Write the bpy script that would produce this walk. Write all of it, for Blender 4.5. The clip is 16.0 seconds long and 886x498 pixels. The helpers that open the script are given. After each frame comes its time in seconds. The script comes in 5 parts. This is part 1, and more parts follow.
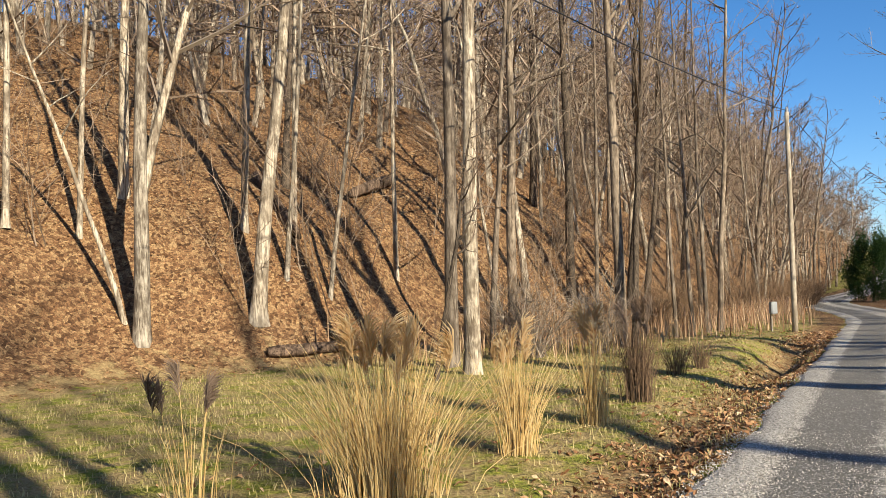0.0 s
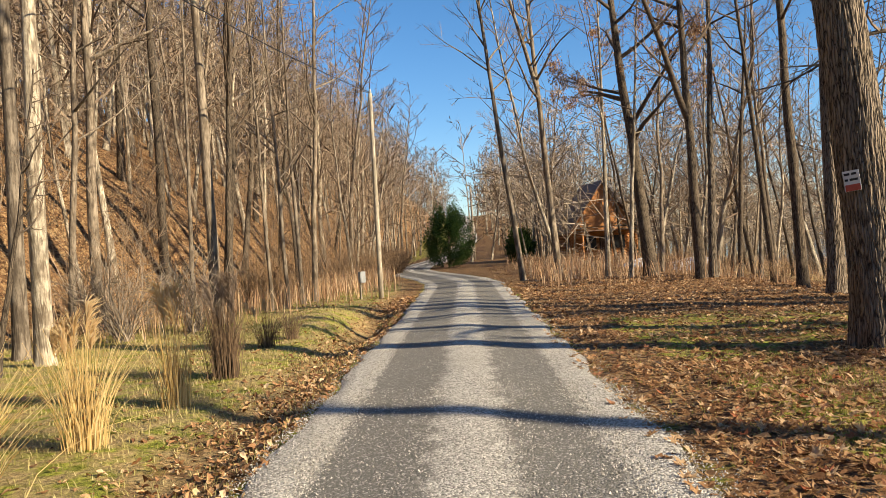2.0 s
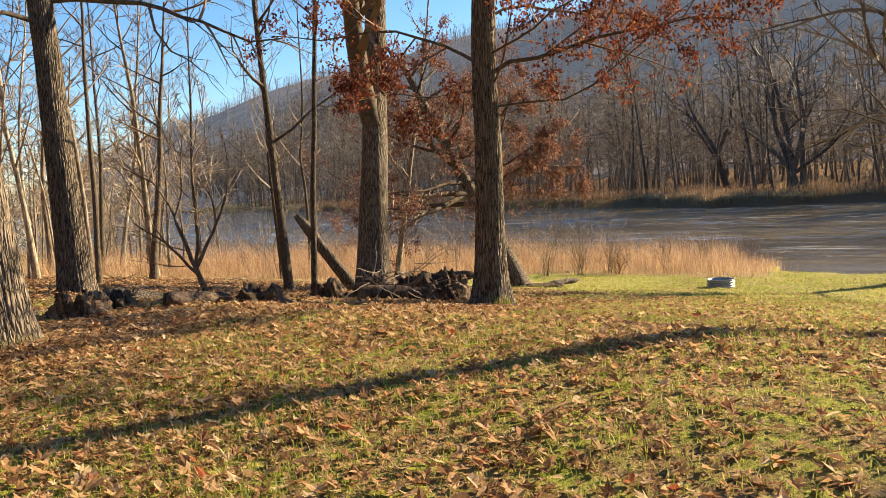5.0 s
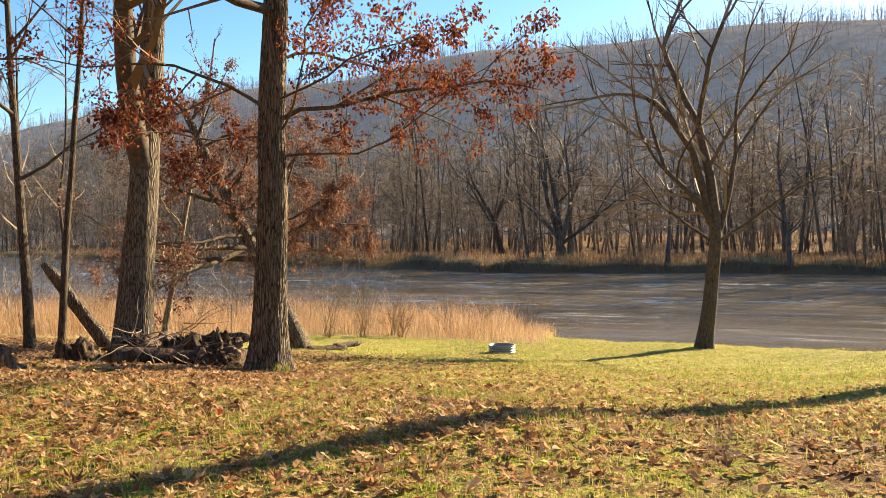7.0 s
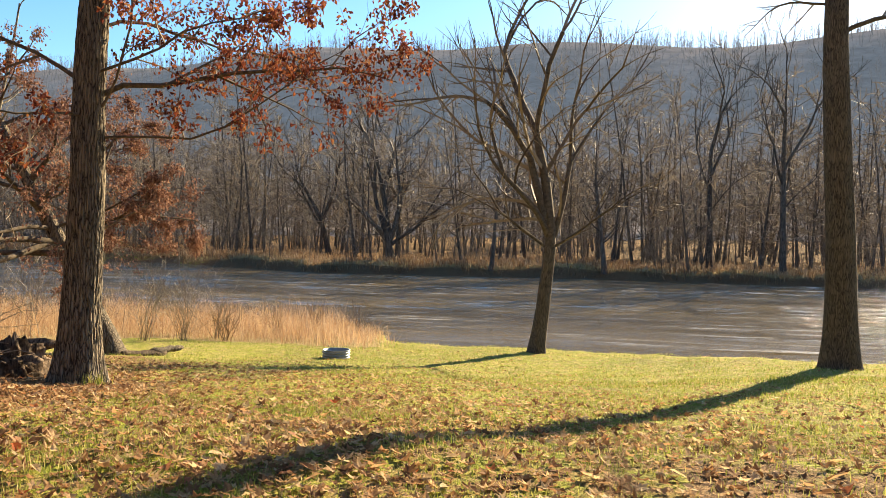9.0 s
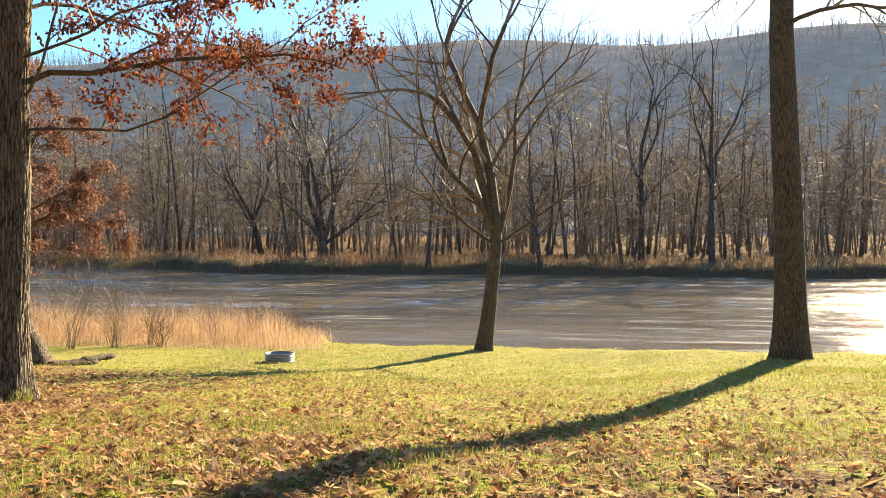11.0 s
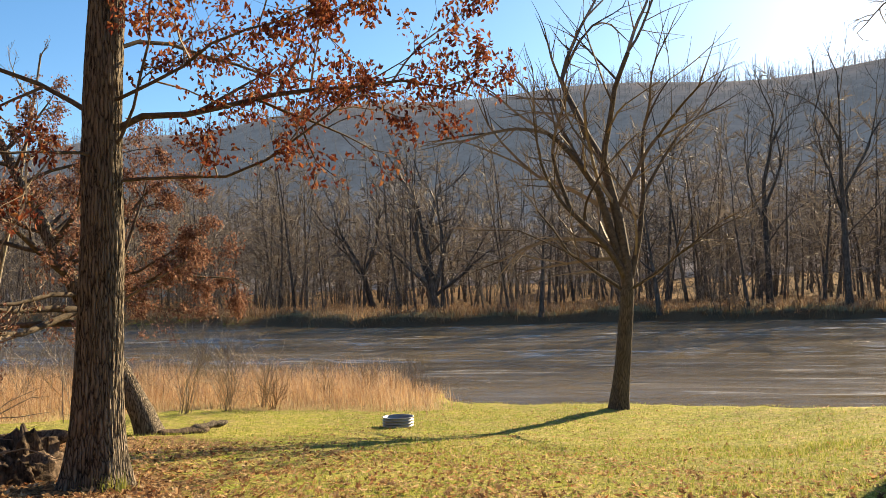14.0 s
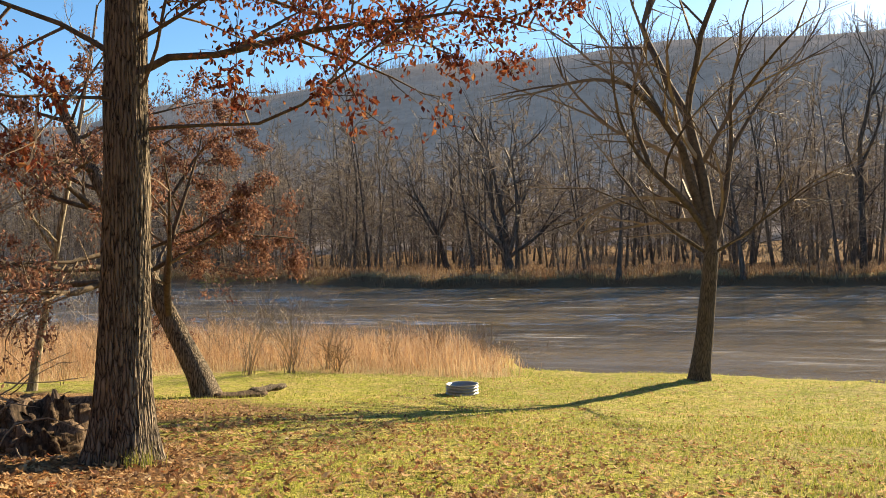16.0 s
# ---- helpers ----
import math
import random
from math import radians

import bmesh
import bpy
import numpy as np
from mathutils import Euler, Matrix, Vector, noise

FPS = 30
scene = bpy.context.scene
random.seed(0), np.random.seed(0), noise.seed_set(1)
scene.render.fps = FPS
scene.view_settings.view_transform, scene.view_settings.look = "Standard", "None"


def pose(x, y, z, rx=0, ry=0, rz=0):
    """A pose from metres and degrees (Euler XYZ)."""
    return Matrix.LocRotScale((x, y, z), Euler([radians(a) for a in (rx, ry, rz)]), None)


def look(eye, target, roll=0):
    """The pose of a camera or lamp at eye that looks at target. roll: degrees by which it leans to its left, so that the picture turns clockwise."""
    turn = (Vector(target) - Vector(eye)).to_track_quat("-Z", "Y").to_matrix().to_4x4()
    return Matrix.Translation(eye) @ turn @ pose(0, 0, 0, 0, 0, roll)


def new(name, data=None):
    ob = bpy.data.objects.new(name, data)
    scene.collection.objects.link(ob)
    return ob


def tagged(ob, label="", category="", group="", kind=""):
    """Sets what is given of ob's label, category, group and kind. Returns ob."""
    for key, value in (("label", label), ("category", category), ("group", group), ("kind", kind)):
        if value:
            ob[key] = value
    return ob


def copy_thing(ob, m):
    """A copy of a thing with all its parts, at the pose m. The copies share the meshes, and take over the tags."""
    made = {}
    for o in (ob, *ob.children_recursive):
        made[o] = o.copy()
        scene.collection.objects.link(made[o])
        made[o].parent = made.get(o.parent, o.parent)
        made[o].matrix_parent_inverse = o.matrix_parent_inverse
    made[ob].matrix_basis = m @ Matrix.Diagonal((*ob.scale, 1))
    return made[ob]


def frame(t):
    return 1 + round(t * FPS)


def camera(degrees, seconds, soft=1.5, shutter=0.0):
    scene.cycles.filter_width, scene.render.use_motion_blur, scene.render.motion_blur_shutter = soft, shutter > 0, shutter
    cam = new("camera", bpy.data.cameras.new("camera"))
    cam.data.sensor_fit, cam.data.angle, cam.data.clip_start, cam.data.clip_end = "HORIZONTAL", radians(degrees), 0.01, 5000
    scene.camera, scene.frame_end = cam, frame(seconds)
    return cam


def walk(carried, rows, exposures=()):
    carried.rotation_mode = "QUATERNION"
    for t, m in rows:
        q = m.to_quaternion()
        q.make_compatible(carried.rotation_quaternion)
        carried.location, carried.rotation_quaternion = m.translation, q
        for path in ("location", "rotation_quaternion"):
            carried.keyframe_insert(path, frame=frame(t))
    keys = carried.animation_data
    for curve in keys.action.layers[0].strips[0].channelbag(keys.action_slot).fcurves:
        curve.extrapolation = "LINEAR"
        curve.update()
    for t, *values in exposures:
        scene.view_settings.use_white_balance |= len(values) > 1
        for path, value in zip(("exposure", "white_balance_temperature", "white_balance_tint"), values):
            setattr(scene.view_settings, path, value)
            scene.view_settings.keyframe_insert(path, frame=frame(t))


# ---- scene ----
cam = camera(56.4, 16.0, soft=0.65)
ROWS = [
    (0, 0.048, 0.003, 1.724, 92.74, 1.58, 0.37),
    (0.5, 0.07, 0.005, 1.715, 91.89, 1.71, -5.98),
    (1, 0.139, 0.052, 1.7, 91.14, 2.17, -12.48),
    (1.5, 0.25, 0.072, 1.709, 90.45, 2.74, -19.23),
    (2, 0.364, 0.045, 1.704, 89.8, 3.61, -26.51),
    (2.5, 0.448, -0.002, 1.702, 89.04, 4.48, -34.53),
    (3, 0.549, -0.079, 1.696, 88.11, 4.94, -43.64),
    (3.5, 0.638, -0.119, 1.688, 86.97, 4.98, -53.85),
    (4, 0.845, -0.053, 1.665, 85.97, 4.65, -64.35),
    (4.5, 1.13, 0.034, 1.649, 85.44, 3.96, -73.7),
    (5, 1.38, 0.047, 1.644, 85.57, 3.48, -80.47),
    (7.5, 2.757, 0.207, 1.639, 89.86, -0.09, -97.84),
    (8, 3.011, 0.21, 1.677, 90.23, -0.55, -100.38),
    (8.5, 3.328, 0.263, 1.624, 89.95, -0.99, -103.53),
    (9, 3.563, 0.404, 1.635, 89.18, -1.2, -107.52),
    (9.5, 3.771, 0.464, 1.604, 88.32, -0.98, -111.5),
    (12, 4.925, 0.621, 1.597, 89.46, 0.18, -111.81),
    (12.5, 5.342, 0.557, 1.583, 91.17, 0.75, -109.3),
    (13, 5.753, 0.551, 1.605, 91.82, 1.27, -108.41),
    (13.5, 6.028, 0.529, 1.628, 92.42, 1.63, -106.84),
    (14, 6.383, 0.329, 1.621, 92.59, 1.61, -104.76),
    (14.5, 6.614, 0.181, 1.646, 92.45, 1.37, -102.95),
    (15, 6.982, 0.045, 1.623, 91.9, 1.06, -101.26),
    (15.5, 7.277, -0.089, 1.637, 91.13, 0.73, -100.5),
    (16, 7.557, -0.215, 1.616, 90.02, 1.15, -99.47),
]
walk(cam, [(t, pose(x, y, z, rx, ry, rz)) for t, x, y, z, rx, ry, rz in ROWS],
     exposures=((0.0, 1.04, 6000, 10), (2.0, 1.16, 6600, 10), (4.0, 1.52, 7300, 10), (5.0, 1.66, 7300, 10), (7.4, 1.88, 7700, 9), (8.0, 1.66, 7700, 9), (8.6, 1.62, 7700, 9), (9.0, 1.85, 7500, 6), (9.7, 2.1, 7400, 6), (12.0, 1.98, 7400, 6), (12.5, 1.7, 7500, 8), (13.5, 1.56, 7600, 8), (16.0, 1.6, 7600, 8)))

# ---------------------------------------------------------------- light
SUN_BEARING, SUN_ELEV = 143.5, 25.0      # clockwise from +y, and height, in degrees
world = bpy.data.worlds.new("world")
scene.world = world
world.use_nodes = True
wn = world.node_tree
wn.nodes.clear()
sky = wn.nodes.new("ShaderNodeTexSky")
sky.sky_type = "NISHITA"
sky.sun_disc = False
sky.sun_elevation = radians(SUN_ELEV)
sky.sun_rotation = radians(SUN_BEARING)
sky.altitude = 1200
sky.air_density, sky.dust_density, sky.ozone_density = 1.0, 0.9, 3.5
bg = wn.nodes.new("ShaderNodeBackground")
bg.inputs["Strength"].default_value = 0.078
wo = wn.nodes.new("ShaderNodeOutputWorld")
deep = wn.nodes.new("ShaderNodeHueSaturation")
deep.inputs["Saturation"].default_value = 1.2
wn.links.new(sky.outputs[0], deep.inputs["Color"])
wn.links.new(deep.outputs[0], bg.inputs[0])
wn.links.new(bg.outputs[0], wo.inputs[0])
sun = new("sun", bpy.data.lights.new("sun", "SUN"))
sun.data.energy, sun.data.angle, sun.data.color = 5.0, radians(0.55), (1.0, 0.84, 0.6)
_b, _e = radians(SUN_BEARING), radians(SUN_ELEV)
sun.matrix_world = look((60 * math.sin(_b) * math.cos(_e), 60 * math.cos(_b) * math.cos(_e), 60 * math.sin(_e)), (0, 0, 0))

# ---------------------------------------------------------------- materials
ALBEDO = 0.78      # one common scale for all base colours


class Mat:
    """A principled material with small helpers for its nodes."""

    def __init__(self, name, rough=0.8, spec=0.3, metal=0.0):
        self.m = bpy.data.materials.new(name)
        self.m.use_nodes = True
        self.t = self.m.node_tree
        self.b = self.t.nodes["Principled BSDF"]
        self.b.inputs["Roughness"].default_value = rough
        self.b.inputs["Specular IOR Level"].default_value = spec
        self.b.inputs["Metallic"].default_value = metal
        self.co = self.t.nodes.new("ShaderNodeTexCoord").outputs["Object"]

    def node(self, kind, **props):
        n = self.t.nodes.new(kind)
        for k, v in props.items():
            n.inputs[k].default_value = v
        return n

    def link(self, a, b):
        self.t.links.new(a, b)

    def at(self, scale):
        n = self.node("ShaderNodeMapping")
        n.inputs["Scale"].default_value = scale
        self.link(self.co, n.inputs["Vector"])
        return n.outputs[0]

    def noise(self, scale, detail=4.0, rough=0.6, stretch=None, dist=0.0):
        n = self.node("ShaderNodeTexNoise", Scale=scale, Detail=detail, Roughness=rough, Distortion=dist)
        self.link(self.at(stretch) if stretch else self.co, n.inputs["Vector"])
        return n.outputs["Fac"]

    def cells(self, scale, stretch=None, feature="F1"):
        n = self.node("ShaderNodeTexVoronoi", Scale=scale)
        n.feature = feature
        self.link(self.at(stretch) if stretch else self.co, n.inputs["Vector"])
        return n

    def ramp(self, fac, *stops):
        n = self.t.nodes.new("ShaderNodeValToRGB")
        e = n.color_ramp.elements
        while len(e) < len(stops):
            e.new(0.5)
        for el, (p, c) in zip(e, stops):
            el.position = p
            el.color = (*c, 1) if len(c) == 3 else c
        self.link(fac, n.inputs[0])
        return n.outputs[0]

    def mix(self, fac, a, b, kind="MIX"):
        n = self.t.nodes.new("ShaderNodeMix")
        n.data_type, n.blend_type = "RGBA", kind
        for sock, v in ((n.inputs[0], fac), (n.inputs[6], a), (n.inputs[7], b)):
            if isinstance(v, (int, float)):
                sock.default_value = v
            elif isinstance(v, tuple):
                sock.default_value = (*v, 1)
            else:
                self.link(v, sock)
        return n.outputs[2]

    def math(self, op, a, b=0.0):
        n = self.t.nodes.new("ShaderNodeMath")
        n.operation = op
        for sock, v in zip(n.inputs, (a, b)):
            if isinstance(v, (int, float)):
                sock.default_value = v
            else:
                self.link(v, sock)
        return n.outputs[0]

    def random(self, island=True):
        if island:
            return self.t.nodes.new("ShaderNodeNewGeometry").outputs["Random Per Island"]
        return self.t.nodes.new("ShaderNodeObjectInfo").outputs["Random"]

    def colour(self, c):
        self.link(self.mix(1.0, c, (ALBEDO, ALBEDO, ALBEDO), "MULTIPLY"), self.b.inputs["Base Color"])
        return self

    def bump(self, height, strength=0.5, dist=0.02):
        n = self.node("ShaderNodeBump", Strength=strength, Distance=dist)
        self.link(height, n.inputs["Height"])
        self.link(n.outputs[0], self.b.inputs["Normal"])
        return self

    def seen_through(self, colour, share):
        """Thin leaves and blades let some light pass."""
        tr = self.t.nodes.new("ShaderNodeBsdfTranslucent")
        self.link(self.mix(1.0, colour, (ALBEDO, ALBEDO, ALBEDO), "MULTIPLY"), tr.inputs[0])
        mx = self.t.nodes.new("ShaderNodeMixShader")
        mx.inputs[0].default_value = share
        self.link(self.b.outputs[0], mx.inputs[1])
        self.link(tr.outputs[0], mx.inputs[2])
        self.link(mx.outputs[0], self.t.nodes["Material Output"].inputs["Surface"])
        return self


def bark_mat(name, dark, light, scale=1.0, depth=0.03, moss=None, plates=0.0):
    """Bark: fine stretched grain; plates (0 to 1) adds long ridges parted by dark furrows."""
    k = Mat(name, rough=0.92, spec=0.15)
    ridges = k.noise(16 * scale, 5, 0.65, (1, 1, 0.13), 0.6)
    patches = k.noise(1.1, 3, 0.6)
    if plates:
        bent = k.node("ShaderNodeVectorMath")
        bent.operation = "ADD"
        sway = k.node("ShaderNodeTexNoise", Scale=5.0, Detail=3.0)
        k.link(k.co, sway.inputs["Vector"])
        part_way = k.node("ShaderNodeVectorMath")
        part_way.operation = "MULTIPLY"
        part_way.inputs[1].default_value = (0.06, 0.06, 0.3)
        k.link(sway.outputs["Color"], part_way.inputs[0])
        k.link(k.co, bent.inputs[0])
        k.link(part_way.outputs[0], bent.inputs[1])
        squash = k.node("ShaderNodeMapping")
        squash.inputs["Scale"].default_value = (1, 1, 0.09)
        k.link(bent.outputs[0], squash.inputs["Vector"])
        crack = k.node("ShaderNodeTexVoronoi", Scale=24.0 * scale)
        crack.feature = "DISTANCE_TO_EDGE"
        k.link(squash.outputs[0], crack.inputs["Vector"])
        rough_edge = k.math("MULTIPLY", k.math("SUBTRACT", ridges, 0.5), 0.35)
        ridges = k.math("ADD", k.math("ADD", k.math("MULTIPLY", crack.outputs["Distance"], 1.5 * plates), 0.2), rough_edge)
        c = k.ramp(ridges, (0.2, dark), (0.34, tuple(0.45 * a + 0.55 * b for a, b in zip(dark, light))), (0.62, light))
    else:
        c = k.ramp(ridges, (0.38, dark), (0.58, light))
        c = k.mix(k.ramp(k.noise(3.1, 5, 0.7, (1, 1, 0.5)), (0.42, (0.75, 0.75, 0.75)), (0.56, (0, 0, 0))), c, dark)
    pale = tuple(min(1, v * 1.35) for v in light)
    c = k.mix(k.ramp(patches, (0.5, (0, 0, 0)), (0.75, (0.5, 0.5, 0.5))), c, k.mix(0.6, c, pale))
    if moss:
        c = k.mix(k.ramp(k.noise(2.3, 4, 0.7, (1, 1, 0.5)), (0.55, (0, 0, 0)), (0.7, (0.6, 0.6, 0.6))), c, moss)
    tone = k.ramp(k.random(False), (0.0, (0.72, 0.72, 0.72)), (1.0, (1.15, 1.12, 1.06)))
    k.colour(k.mix(1.0, c, tone, "MULTIPLY"))
    k.bump(ridges, 0.9, depth)
    return k.m


BARK_OAK = bark_mat("bark_oak", (0.022, 0.017, 0.013), (0.31, 0.255, 0.2), 1.05, 0.05, plates=1.0)
BARK_GREY = bark_mat("bark_grey", (0.11, 0.086, 0.064), (0.4, 0.335, 0.26), 1.2, 0.02)
BARK_PALE = bark_mat("bark_pale", (0.14, 0.11, 0.08), (0.66, 0.59, 0.47), 1.3, 0.02)
BARK_BROWN = bark_mat("bark_brown", (0.035, 0.027, 0.02), (0.2, 0.16, 0.12), 1.5, 0.02, plates=0.9)
BARK_FAR = bark_mat("bark_far", (0.075, 0.062, 0.053), (0.2, 0.168, 0.145), 0.6, 0.02)


def twig_mat(name, a, b, sheer=0.0):
    k = Mat(name, rough=0.7, spec=0.15)
    c = k.ramp(k.random(), (0.0, a), (1.0, b))
    k.colour(c)
    if sheer:
        k.seen_through(c, sheer)
    return k.m


TWIG_BROWN = twig_mat("twig_brown", (0.09, 0.062, 0.042), (0.38, 0.285, 0.2))
TWIG_GREY = twig_mat("twig_grey", (0.1, 0.077, 0.056), (0.42, 0.345, 0.265))
TWIG_FAR = twig_mat("twig_far", (0.1, 0.08, 0.066), (0.34, 0.285, 0.24), 0.25)
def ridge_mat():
    """Bare woods as a far backdrop: a faint bluish glow stands in for half a kilometre of bright, hazy air."""
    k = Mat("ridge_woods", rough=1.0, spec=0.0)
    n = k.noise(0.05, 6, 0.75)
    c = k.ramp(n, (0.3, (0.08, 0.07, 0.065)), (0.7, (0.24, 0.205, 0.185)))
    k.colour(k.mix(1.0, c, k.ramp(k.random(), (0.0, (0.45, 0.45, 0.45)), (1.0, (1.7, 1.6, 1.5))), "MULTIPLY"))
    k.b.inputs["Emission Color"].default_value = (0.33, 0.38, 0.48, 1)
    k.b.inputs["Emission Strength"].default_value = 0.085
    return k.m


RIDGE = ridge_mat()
TWIG_PALE = twig_mat("twig_pale", (0.24, 0.19, 0.14), (0.6, 0.5, 0.38), 0.2)
TWIG_BRUSH = twig_mat("twig_brush", (0.15, 0.095, 0.055), (0.36, 0.24, 0.14))


def leaf_mat(name, *stops, sheer=0.3):
    k = Mat(name, rough=0.8, spec=0.15)
    c = k.ramp(k.random(), *stops)
    c = k.mix(1.0, c, k.ramp(k.noise(60, 3), (0.3, (0.7, 0.7, 0.7)), (0.7, (1.15, 1.15, 1.15))), "MULTIPLY")
    k.colour(c)
    k.seen_through(c, sheer)
    return k.m


LEAF_GROUND = leaf_mat("leaf_ground", (0.0, (0.17, 0.085, 0.042)), (0.3, (0.44, 0.235, 0.115)), (0.65, (0.68, 0.42, 0.21)), (0.92, (0.84, 0.62, 0.38)), (1.0, (0.5, 0.13, 0.05)), sheer=0.48)
LEAF_LITTER = leaf_mat("leaf_litter", (0.0, (0.15, 0.07, 0.034)), (0.4, (0.42, 0.225, 0.105)), (0.8, (0.64, 0.4, 0.2)), (1.0, (0.78, 0.58, 0.36)), sheer=0.1)
LEAF_OAK = leaf_mat("leaf_oak", (0.0, (0.13, 0.035, 0.025)), (0.5, (0.28, 0.075, 0.045)), (0.85, (0.44, 0.16, 0.07)), (1.0, (0.5, 0.24, 0.1)), sheer=0.35)
LEAF_RUST = leaf_mat("leaf_rust", (0.0, (0.16, 0.075, 0.055)), (0.6, (0.36, 0.185, 0.13)), (1.0, (0.56, 0.34, 0.25)), sheer=0.35)
LEAF_JUNIPER = leaf_mat("leaf_juniper", (0.0, (0.02, 0.05, 0.012)), (0.6, (0.045, 0.095, 0.022)), (1.0, (0.09, 0.14, 0.03)), sheer=0.15)
LEAF_IVY = leaf_mat("leaf_green", (0.0, (0.03, 0.06, 0.015)), (1.0, (0.1, 0.15, 0.04)), sheer=0.3)


def blade_mat(name, *stops, sheer=0.35):
    k = Mat(name, rough=0.7, spec=0.25)
    c = k.ramp(k.random(), *stops)
    k.colour(c)
    k.seen_through(c, sheer)
    return k.m


GRASS_LAWN = blade_mat("grass_lawn", (0.0, (0.17, 0.21, 0.035)), (0.45, (0.31, 0.36, 0.06)), (0.8, (0.5, 0.46, 0.13)), (1.0, (0.7, 0.57, 0.3)), sheer=0.45)
GRASS_DRY = blade_mat("grass_dry", (0.0, (0.34, 0.18, 0.095)), (0.5, (0.64, 0.41, 0.24)), (1.0, (0.84, 0.64, 0.42)))
GRASS_STRAW = blade_mat("grass_straw", (0.0, (0.52, 0.33, 0.11)), (0.5, (0.82, 0.59, 0.24)), (1.0, (0.95, 0.77, 0.4)))
GRASS_VERGE = blade_mat("grass_verge", (0.0, (0.36, 0.33, 0.1)), (0.5, (0.56, 0.48, 0.19)), (1.0, (0.74, 0.61, 0.32)))
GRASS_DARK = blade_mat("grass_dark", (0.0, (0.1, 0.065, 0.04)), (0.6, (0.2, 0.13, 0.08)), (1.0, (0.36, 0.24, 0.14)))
GRASS_BANK = blade_mat("grass_bank", (0.0, (0.16, 0.085, 0.045)), (0.5, (0.36, 0.21, 0.115)), (1.0, (0.58, 0.4, 0.23)), sheer=0.45)
PLUME = blade_mat("plume", (0.0, (0.78, 0.53, 0.24)), (1.0, (0.97, 0.83, 0.54)), sheer=0.6)
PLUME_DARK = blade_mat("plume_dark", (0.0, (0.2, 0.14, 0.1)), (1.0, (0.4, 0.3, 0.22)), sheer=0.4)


def ground_mat():
    k = Mat("ground_cover", rough=0.95, spec=0.1)
    at = k.t.nodes.new("ShaderNodeAttribute")
    at.attribute_name = "cover"
    sep = k.t.nodes.new("ShaderNodeSeparateColor")
    k.link(at.outputs["Color"], sep.inputs[0])
    big, mid, fine = k.noise(0.35, 4), k.noise(2.2, 5, 0.65), k.noise(26, 6, 0.75)
    flake = k.cells(13)
    lawn = k.ramp(fine, (0.32, (0.17, 0.18, 0.035)), (0.5, (0.33, 0.37, 0.06)), (0.68, (0.54, 0.53, 0.13)))
    lawn = k.mix(k.ramp(mid, (0.4, (0, 0, 0)), (0.65, (0.7, 0.7, 0.7))), lawn, k.ramp(fine, (0.3, (0.32, 0.22, 0.09)), (0.7, (0.76, 0.6, 0.32))))
    lawn = k.mix(1.0, lawn, k.ramp(k.noise(7, 6, 0.75), (0.36, (0.5, 0.52, 0.5)), (0.62, (1.2, 1.16, 1.1))), "MULTIPLY")
    leaf = k.ramp(flake.outputs["Color"], (0.15, (0.14, 0.075, 0.037)), (0.5, (0.38, 0.215, 0.105)), (0.85, (0.6, 0.4, 0.2)))
    leaf = k.mix(k.ramp(fine, (0.38, (0.85, 0.85, 0.85)), (0.58, (0, 0, 0))), leaf, (0.05, 0.03, 0.02))
    dry = k.ramp(fine, (0.3, (0.25, 0.18, 0.08)), (0.7, (0.64, 0.5, 0.25)))
    soil = k.ramp(k.noise(9, 6, 0.7), (0.3, (0.1, 0.055, 0.03)), (0.7, (0.3, 0.19, 0.11)))
    edge = k.math("SUBTRACT", mid, 0.5)

    def soft(sock):
        v = k.math("ADD", k.math("MULTIPLY", edge, 1.3), sock)
        return k.ramp(v, (0.38, (0, 0, 0)), (0.62, (1, 1, 1)))

    c = k.mix(soft(sep.outputs[0]), lawn, leaf)
    c = k.mix(soft(sep.outputs[1]), c, dry)
    c = k.mix(soft(sep.outputs[2]), c, soil)
    c = k.mix(1.0, c, k.ramp(big, (0.3, (0.82, 0.84, 0.86)), (0.7, (1.1, 1.06, 1.0))), "MULTIPLY")
    k.colour(c)
    k.bump(k.math("ADD", fine, k.math("MULTIPLY", flake.outputs["Distance"], 0.8)), 0.9, 0.05)
    return k.m


GROUND = ground_mat()


def road_mat():
    k = Mat("gravel_road", rough=0.9, spec=0.25)
    at = k.t.nodes.new("ShaderNodeAttribute")
    at.attribute_name = "loose"
    stones = k.cells(55)
    fine = k.noise(120, 3, 0.7)
    mid = k.noise(3.0, 5, 0.7, (1, 1, 1))
    loose = k.ramp(stones.outputs["Color"], (0.1, (0.2, 0.19, 0.165)), (0.5, (0.5, 0.475, 0.42)), (0.9, (0.84, 0.8, 0.72)))
    packed = k.ramp(k.noise(75, 5, 0.8), (0.3, (0.09, 0.086, 0.076)), (0.5, (0.2, 0.192, 0.17)), (0.72, (0.42, 0.4, 0.355)))
    packed = k.mix(k.ramp(stones.outputs["Color"], (0.72, (0, 0, 0)), (0.84, (0.75, 0.75, 0.75))), packed, (0.56, 0.53, 0.49))
    v = k.math("ADD", k.math("MULTIPLY", k.math("SUBTRACT", mid, 0.5), 1.6), at.outputs["Fac"])
    f = k.ramp(v, (0.35, (0, 0, 0)), (0.65, (1, 1, 1)))
    k.colour(k.mix(f, packed, loose))
    hgt = k.math("ADD", k.math("MULTIPLY", stones.outputs["Distance"], -1.0), k.math("MULTIPLY", fine, 0.5))
    k.bump(hgt, 0.9, 0.02)
    return k.m


ROAD = road_mat()


